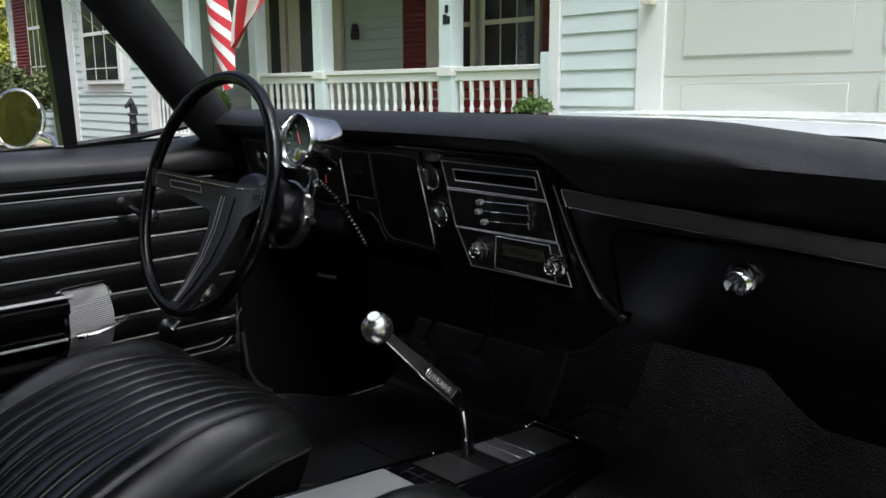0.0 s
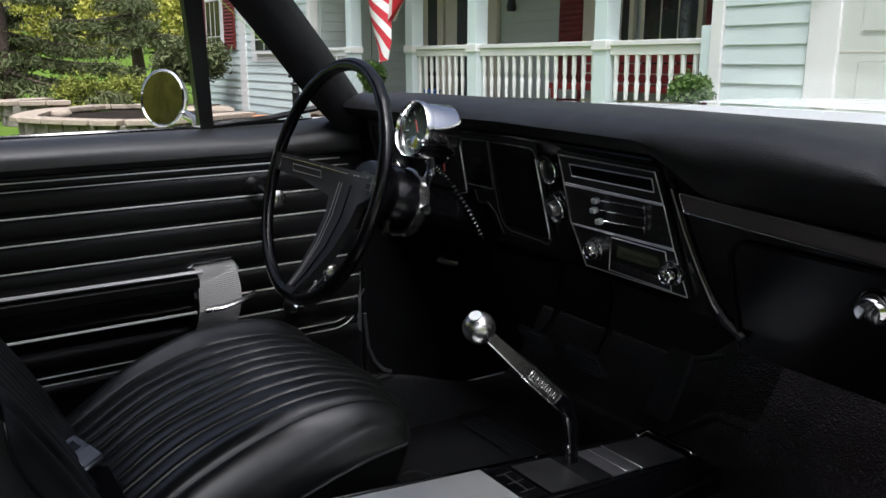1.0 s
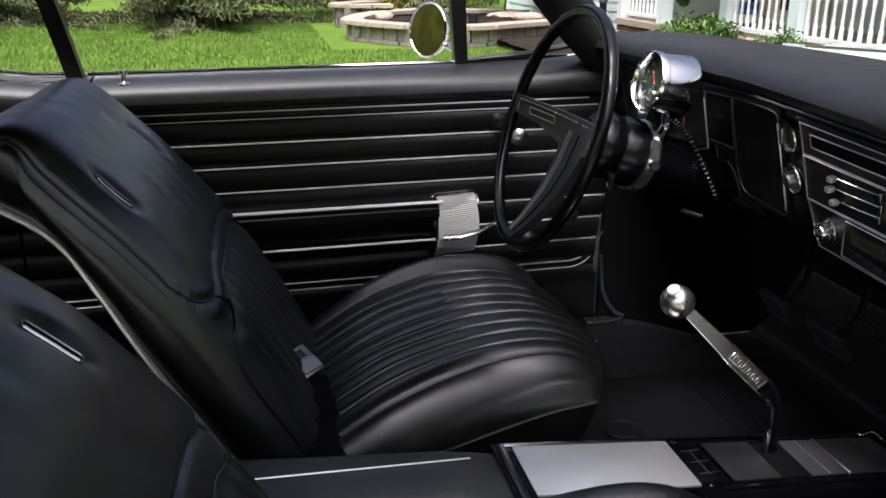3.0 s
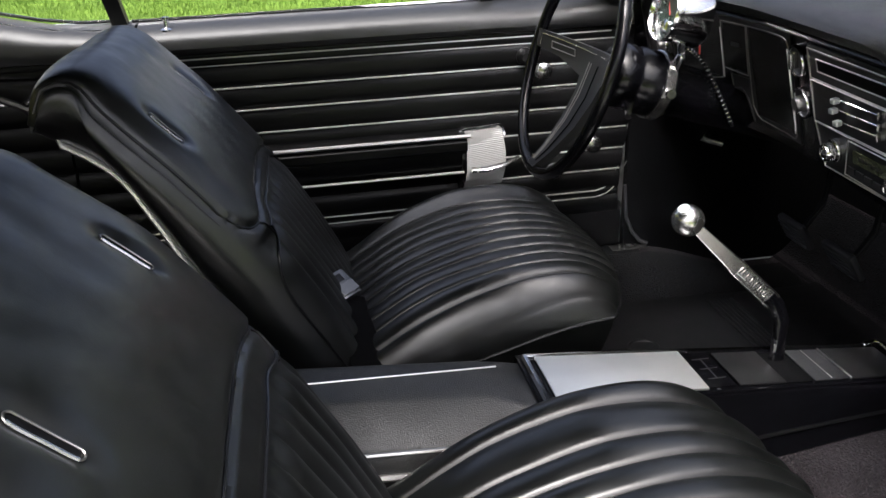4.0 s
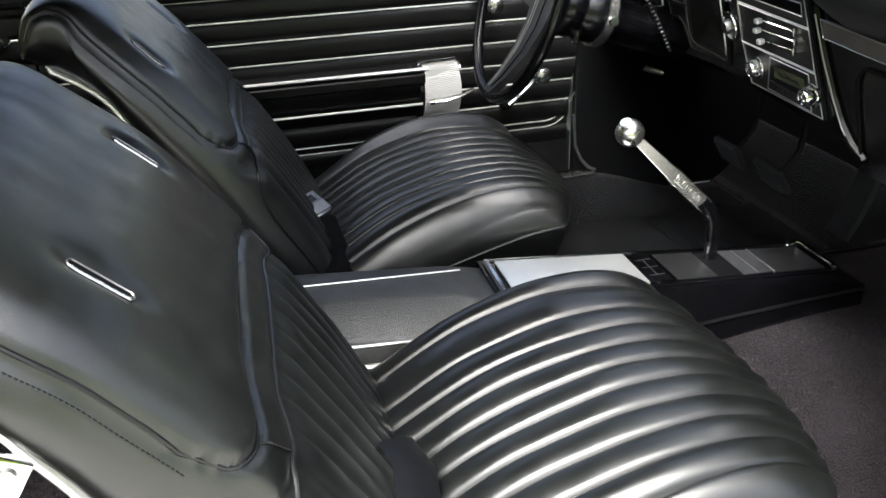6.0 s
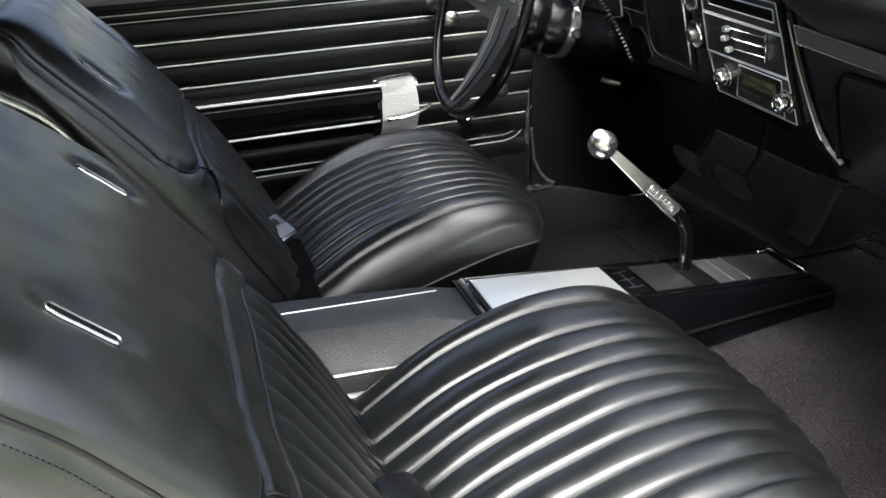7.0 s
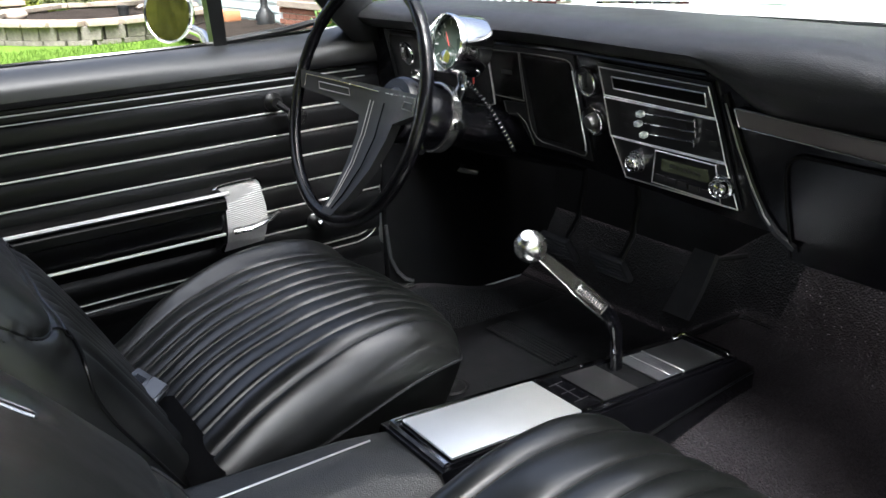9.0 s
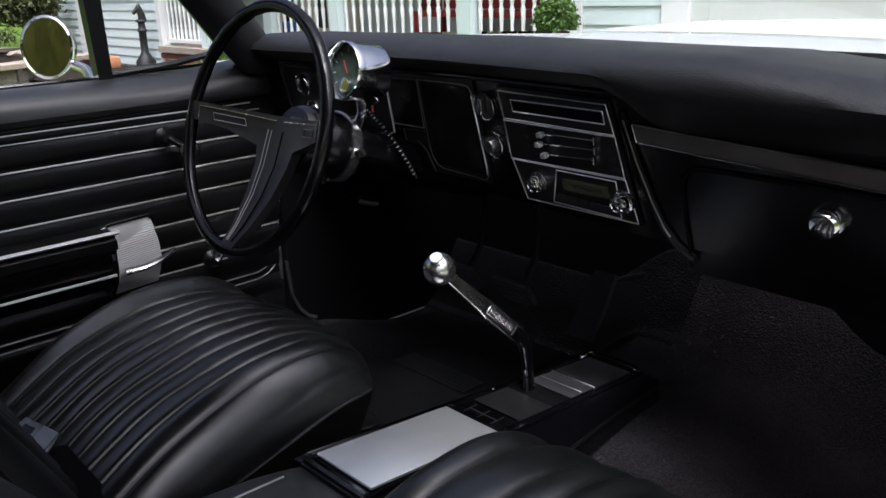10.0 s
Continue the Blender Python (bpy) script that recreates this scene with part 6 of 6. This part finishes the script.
def siding_run(parent, mat, x, y0, y1, z0, z1, face=0.125):
    """Lapped boards, each leaning out at its foot, on a wall that faces -x."""
    shape = bmesh.new()
    w = abs(y1 - y0)
    prism(shape, [Vector((0.0, -w / 2, face + 0.01)), Vector((-0.016, -w / 2, 0.0)), Vector((-0.002, -w / 2, 0.0)), Vector((0.01, -w / 2, face + 0.01))], (0, w, 0))
    me = mesh_of("board", shape, mat)
    z = z0
    while z < z1:
        ob = new("board", me)
        ob.parent = parent
        ob.location = Vector((x, (y0 + y1) / 2, z)) - ORIGIN[parent]
        z += face


wall_box("wall", (FX, -3.4, 0.0), (FX + 0.15, 3.30, 3.0), SIDING, garage)
siding_run(garage, SIDING, FX - 0.001, 2.53, 3.20, 0.011, 2.95, 0.131)
wall_box("corner_board", (FX - 0.03, 3.21, 0.0), (FX + 0.02, 3.31, 3.0), TRIMW, garage)
wall_box("door_trim", (FX - 0.035, 2.32, 0.0), (FX + 0.02, 2.53, 2.55), TRIMW, garage)
wall_box("door_trim", (FX - 0.035, -2.9, 2.32), (FX + 0.02, 2.32, 2.55), TRIMW, garage)
gdoor = wall_box("garage_door", (FX - 0.012, -2.7, 0.0), (FX - 0.002, 2.32, 2.32), GARAGE, garage, "cream panelled garage door")
for r in range(4):
    for c in range(4):
        y1 = 2.18 - c * 1.24
        wall_box("panel", (FX - 0.022, y1 - 1.08, 0.10 + r * 0.575), (FX - 0.0125, y1, 0.10 + r * 0.575 + 0.40), GARAGE, gdoor, bevel=0.008)
    wall_box("seam", (FX - 0.015, -2.7, 0.555 + r * 0.575), (FX - 0.0122, 2.32, 0.561 + r * 0.575), CREAM, gdoor, bevel=0)
wall_box("wall_lamp", (FX - 0.12, 2.38, 1.60), (FX - 0.036, 2.46, 1.66), CREAM, garage)

porch = thing("porch", (FX, 6.0, 0.0), "covered front porch with white turned balusters", "porch", kind="structure")
wall_box("deck", (FX - 0.10, 3.31, 0.34), (6.55, 10.2, 0.42), CAP, porch, "pale stone porch floor")
shape = bmesh.new()
box(shape, (-0.05, -0.10, 0.0), (0.05, 0.10, 0.065), 0.006, 1)
brick_mesh = mesh_of("brick", shape, BRICK)
b = bmesh.new()
box(b, (FX - 0.035, 3.31, 0.0), (FX + 0.10, 10.15, 0.339))
base = part("base", b, CREAM, porch, "mortar of the brick base")
for r in range(4):
    for k in range(30):
        ob = new("brick", brick_mesh)
        ob.parent = base
        ob.location = Vector((FX - 0.0, 3.9 + k * 0.212 + (r % 2) * 0.106, 0.03 + r * 0.077)) - ORIGIN[porch]
for y in (4.45, 6.31, 7.55, 9.05):
    post = wall_box("post", (FX - 0.02, y - 0.075, 0.42), (FX + 0.13, y + 0.075, 2.9), POST, porch, "pale square porch post")
    if y == 4.45:
        for q in (0, 1):
            wall_box("sign_bar", (FX - 0.0225, y - 0.075 - 0.02 * q + 0.03, 1.69 - 0.09 * q), (FX - 0.0205, y - 0.075 - 0.02 * q + 0.07, 1.755 - 0.09 * q), INK, post)
    wall_box("collar", (FX - 0.035, y - 0.09, 1.17), (FX + 0.145, y + 0.09, 1.25), TRIMW, post)
wall_box("beam", (FX - 0.02, 3.31, 2.6), (FX + 0.14, 10.2, 2.95), TRIMW, porch)
wall_box("ceiling", (FX, 3.31, 2.9), (6.6, 10.2, 2.98), TRIMW, porch)
shape = bmesh.new()
lathe(shape, [(0.021, 0.0), (0.021, 0.12), (0.012, 0.14), (0.019, 0.17), (0.013, 0.20), (0.016, 0.30), (0.021, 0.40), (0.013, 0.43), (0.018, 0.46), (0.021, 0.47), (0.021, 0.64)], (0, 0, 0), (0, 0, 1), 8)
for v in shape.verts:
    pass
bal_mesh = mesh_of("baluster", shape, TRIMW)


def railing(y0, y1, x=FX + 0.05, x1=None):
    r = thing("railing", (x, (y0 + y1) / 2, 0.42), "white porch railing with turned balusters", "railing", group="porch railings")
    wall_box("top_rail", (x - 0.045, y0, 1.205), (x + 0.045, y1, 1.245), TRIMW, r)
    wall_box("under_rail", (x - 0.025, y0, 1.13), (x + 0.025, y1, 1.204), TRIMW, r)
    wall_box("bottom_rail", (x - 0.025, y0, 0.46), (x + 0.025, y1, 0.51), TRIMW, r)
    k = round((y1 - y0) / 0.12)
    for i in range(k):
        ob = new("baluster", bal_mesh)
        ob.parent = r
        ob.location = Vector((x, y0 + (i + 0.5) * (y1 - y0) / k, 0.505)) - ORIGIN[r]


railing(6.386, 7.474)
railing(4.526, 6.234)
railing(3.312, 4.374)
railing(9.126, 10.15)
wall_box("end_post", (FX - 0.02, 3.312, 0.42), (FX + 0.12, 3.40, 1.33), POST, porch)

front = thing("house_front", (6.5, 6.0, 0.42), "siding front wall with porch shade in its colour, windows and shutters", "house front", kind="structure")
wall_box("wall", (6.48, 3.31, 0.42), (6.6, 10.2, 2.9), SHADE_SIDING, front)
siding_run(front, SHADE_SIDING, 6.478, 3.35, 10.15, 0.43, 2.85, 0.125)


def window(parent, x, y0, y1, z0, z1, frame_mat, cols=3, rows=2, sash=True):
    w = wall_box("window", (x - 0.075, y0, z0), (x - 0.02, y1, z1), frame_mat, parent, "sash window with grilles")
    t = 0.06
    wall_box("pane", (x - 0.080, y0 + t, z0 + t), (x - 0.0755, y1 - t, z1 - t), PANE, w, bevel=0)
    mid = (z0 + z1) / 2
    if sash:
        wall_box("sash_bar", (x - 0.095, y0 + t, mid - 0.025), (x - 0.0805, y1 - t, mid + 0.025), frame_mat, w, bevel=0.002)
    for i in range(1, cols):
        y = y0 + t + (y1 - y0 - 2 * t) * i / cols
        wall_box("grille_bar", (x - 0.085, y - 0.007, z0 + t), (x - 0.0803, y + 0.007, z1 - t), frame_mat, w, bevel=0)
    for zz in ((z0 + t) * 0.75 + mid * 0.25, (z1 - t) * 0.75 + mid * 0.25):
        wall_box("grille_bar", (x - 0.0853, y0 + t, zz - 0.007), (x - 0.0806, y1 - t, zz + 0.007), frame_mat, w, bevel=0)
    return w


def shutter(parent, x, y0, y1, z0, z1):
    s = wall_box("shutter", (x - 0.05, y0, z0), (x - 0.018, y1, z1), SHUTTER, parent, "dark red louvred shutter")
    k = int((z1 - z0) / 0.06)
    for i in range(k):
        z = z0 + 0.05 + i * (z1 - z0 - 0.1) / k
        b = bmesh.new()
        obox(b, (x - 0.055, (y0 + y1) / 2, z + 0.02), (0.012, (y1 - y0) - 0.09, 0.035), Euler((0, 0.5, 0)).to_matrix())
        part("slat", b, SHUTTER, s)


window(front, 6.47, 5.62, 5.95, 0.95, 2.55, CREAM, 2)
window(front, 6.47, 4.72, 5.52, 0.95, 2.55, CREAM, 3)
shutter(front, 6.47, 6.38, 6.82, 0.80, 2.6)
shutter(front, 6.47, 4.24, 4.70, 0.80, 2.6)
wall_box("casing", (6.38, 5.96, 0.80), (6.46, 6.37, 2.6), CREAM, front)
wall_box("entry_door", (6.41, 8.35, 0.42), (6.46, 9.2, 2.5), CREAM, front, "cream front door with a glass light")
wall_box("door_glass", (6.40, 8.62, 0.60), (6.409, 8.90, 2.4), PANE, front)
wall_box("casing", (6.40, 8.0, 0.42), (6.46, 8.34, 2.6), CREAM, front)
wall_box("side_light", (6.395, 9.25, 0.5), (6.46, 9.75, 2.5), CREAM, front)
wall_box("side_glass", (6.385, 9.38, 0.6), (6.394, 9.62, 2.4), PANE, front)
b = bmesh.new()
lathe(b, [(0, 0), (0.05, 0.0), (0.06, 0.05), (0.04, 0.18), (0, 0.20)], (6.34, 7.62, 1.68), (0, 0, 1), 12)
part("lantern", b, IRON, front)
number = wall_box("number_plate", (FX - 0.026, 4.42, 1.60), (FX - 0.0205, 4.47, 1.68), IRON, porch, bevel=0.002)

bench = thing("porch_bench", (5.9, 5.3, 0.42), "dark red slatted bench on the porch", "bench")
wall_box("seat", (5.6, 4.2, 0.80), (6.05, 6.0, 0.86), REDWOOD, bench)
for k in range(3):
    wall_box("slat", (6.06, 4.2, 0.87 + k * 0.10), (6.09, 6.0, 0.955 + k * 0.10), REDWOOD, bench)
for x in (5.64, 6.0):
    for y in (4.25, 5.95):
        wall_box("leg", (x - 0.03, y - 0.03, 0.42), (x + 0.03, y + 0.03, 0.80), REDWOOD, bench)

wing = thing("house_wing", (FX, 11.6, 0.0), "pale siding house wing with a grilled window", "house wing", kind="structure")
wall_box("wall", (FX, 10.22, 0.0), (FX + 0.15, 13.05, 4.2), SIDING, wing)
siding_run(wing, SIDING, FX - 0.001, 10.30, 12.82, 0.12, 4.1, 0.125)
wall_box("corner_board", (FX - 0.03, 12.80, 0.0), (FX + 0.1, 13.10, 4.2), TRIMW, wing)
wall_box("corner_board", (FX - 0.03, 10.20, 0.0), (FX + 0.1, 10.31, 4.2), TRIMW, wing)
wall_box("surround", (FX - 0.022, 10.78, 1.04), (FX - 0.005, 12.55, 2.75), TRIMW, wing)
window(wing, FX - 0.005, 11.0, 12.27, 1.16, 2.6, TRIMW, 3)
for zz in lin(1.26, 1.86, 14):
    wall_box("blind_slat", (FX - 0.0838, 11.07, zz), (FX - 0.0815, 12.20, zz + 0.012), CREAM, wing, bevel=0)
side = thing("house_side", (FX, 13.1, 0.0), "pale siding side wall with red shutters", "house wing", kind="structure")
wall_box("wall", (FX, 13.10, 0.0), (FX + 0.15, 15.8, 4.4), SIDING, side)
siding_run(side, SIDING, FX - 0.001, 13.11, 15.7, 0.12, 4.3, 0.125)
shutter(side, FX - 0.01, 13.25, 13.75, 1.25, 3.0)
shutter(side, FX - 0.01, 14.70, 15.40, 1.27, 3.0)
window(side, FX - 0.01, 13.80, 14.64, 1.20, 3.0, TRIMW, 3)
wall_box("corner_board", (FX - 0.03, 15.66, 0.0), (FX + 0.1, 15.82, 4.4), TRIMW, side)
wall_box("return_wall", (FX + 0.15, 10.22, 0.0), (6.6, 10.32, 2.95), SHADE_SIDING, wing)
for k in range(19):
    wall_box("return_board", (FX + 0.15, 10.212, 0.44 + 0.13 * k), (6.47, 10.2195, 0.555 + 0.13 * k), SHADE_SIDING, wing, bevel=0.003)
roofs = thing("house_roof", (6.0, 6.0, 3.0), "grey shingled house roof", "roof", kind="structure")
b = bmesh.new()
prism(b, [Vector((FX - 0.4, -3.6, 3.0)), Vector((7.5, -3.6, 4.6)), Vector((10.5, -3.6, 3.0))], (0, 19.6, 0))
part("slope", b, MATTE, roofs)

# hanging flag
flag = thing("flag", (4.5, 7.9, 2.3), "red and white striped flag hanging at the porch", "flag")
b = bmesh.new()
tube(b, [(4.84, 7.50, 1.95), (4.42, 7.30, 2.55), (4.25, 7.2, 2.8)], 0.014, 8)
part("pole", b, TRIMW, flag)


def row(pts, z):
    """A value on (z, y) rows, from the top down."""
    for (z0, y0), (z1, y1) in zip(pts, pts[1:]):
        if z >= z1:
            return y0 + (y1 - y0) * (z0 - z) / (z0 - z1)
    return pts[-1][1]


LEFT = [(2.60, 7.78), (2.03, 7.73), (1.66, 7.67), (1.27, 7.58), (1.00, 7.50)]
FOLD = [(2.60, 7.42), (2.03, 7.36), (1.27, 7.20), (1.00, 7.28)]


def lobe(u, v):
    """The narrow hanging half: u from its free edge to the fold, v down."""
    v = min(max(v, 0.0), 1.0)
    z = 2.60 - 1.57 * v + 0.05 * u * v
    y = row(LEFT, z) * (1 - u) + row(FOLD, z) * u
    return Vector((4.44 - 0.10 * math.sin(3.0 * u) + 0.03 * math.sin(7 * v + 4 * u), y, z))


def wing_half(u, v):
    """The half that opens towards the pole: u from the fold to the hem, v down."""
    z = 2.60 - 0.30 * u - (1.10 - 0.30 * u) * v
    inner = 7.40 - 0.12 * v
    outer = 6.20 + 1.08 * v
    return Vector((4.46 + 0.05 * math.sin(8 * u + 3 * v), inner * (1 - u) + outer * u, z))


for k in range(18):
    b = bmesh.new()
    surface(b, lambda u, q: lobe(u, -0.34 + 0.078 * (k + q) + 0.26 * u), lin(0, 1, 8), lin(0, 1, 5), (0.003, 0, 0))
    part("stripe", b, FLAGRED if k % 2 == 0 else FLAGWHITE, flag)
for k in range(5):
    b = bmesh.new()
    surface(b, wing_half, lin(k / 5, (k + 1) / 5, 5), lin(0, 1, 16), (0.003, 0, 0))
    part("stripe", b, FLAGRED if k % 2 == 0 else FLAGWHITE, flag)
bag = thing("blue_tub", (5.2, 7.8, 0.42), "blue and white plastic tub on the porch", "tub")
b = bmesh.new()
lathe(b, [(0, 0.0), (0.13, 0.0), (0.16, 0.30), (0.17, 0.32), (0.15, 0.32), (0, 0.28)], (5.2, 7.75, 0.421), (0, 0, 1), 20)
part("tub", b, BLUE, bag)
b = bmesh.new()
lathe(b, [(0.152, 0.10), (0.156, 0.10), (0.166, 0.20), (0.162, 0.20)], (5.2, 7.75, 0.421), (0, 0, 1), 20)
part("band", b, TRIMW, bag)
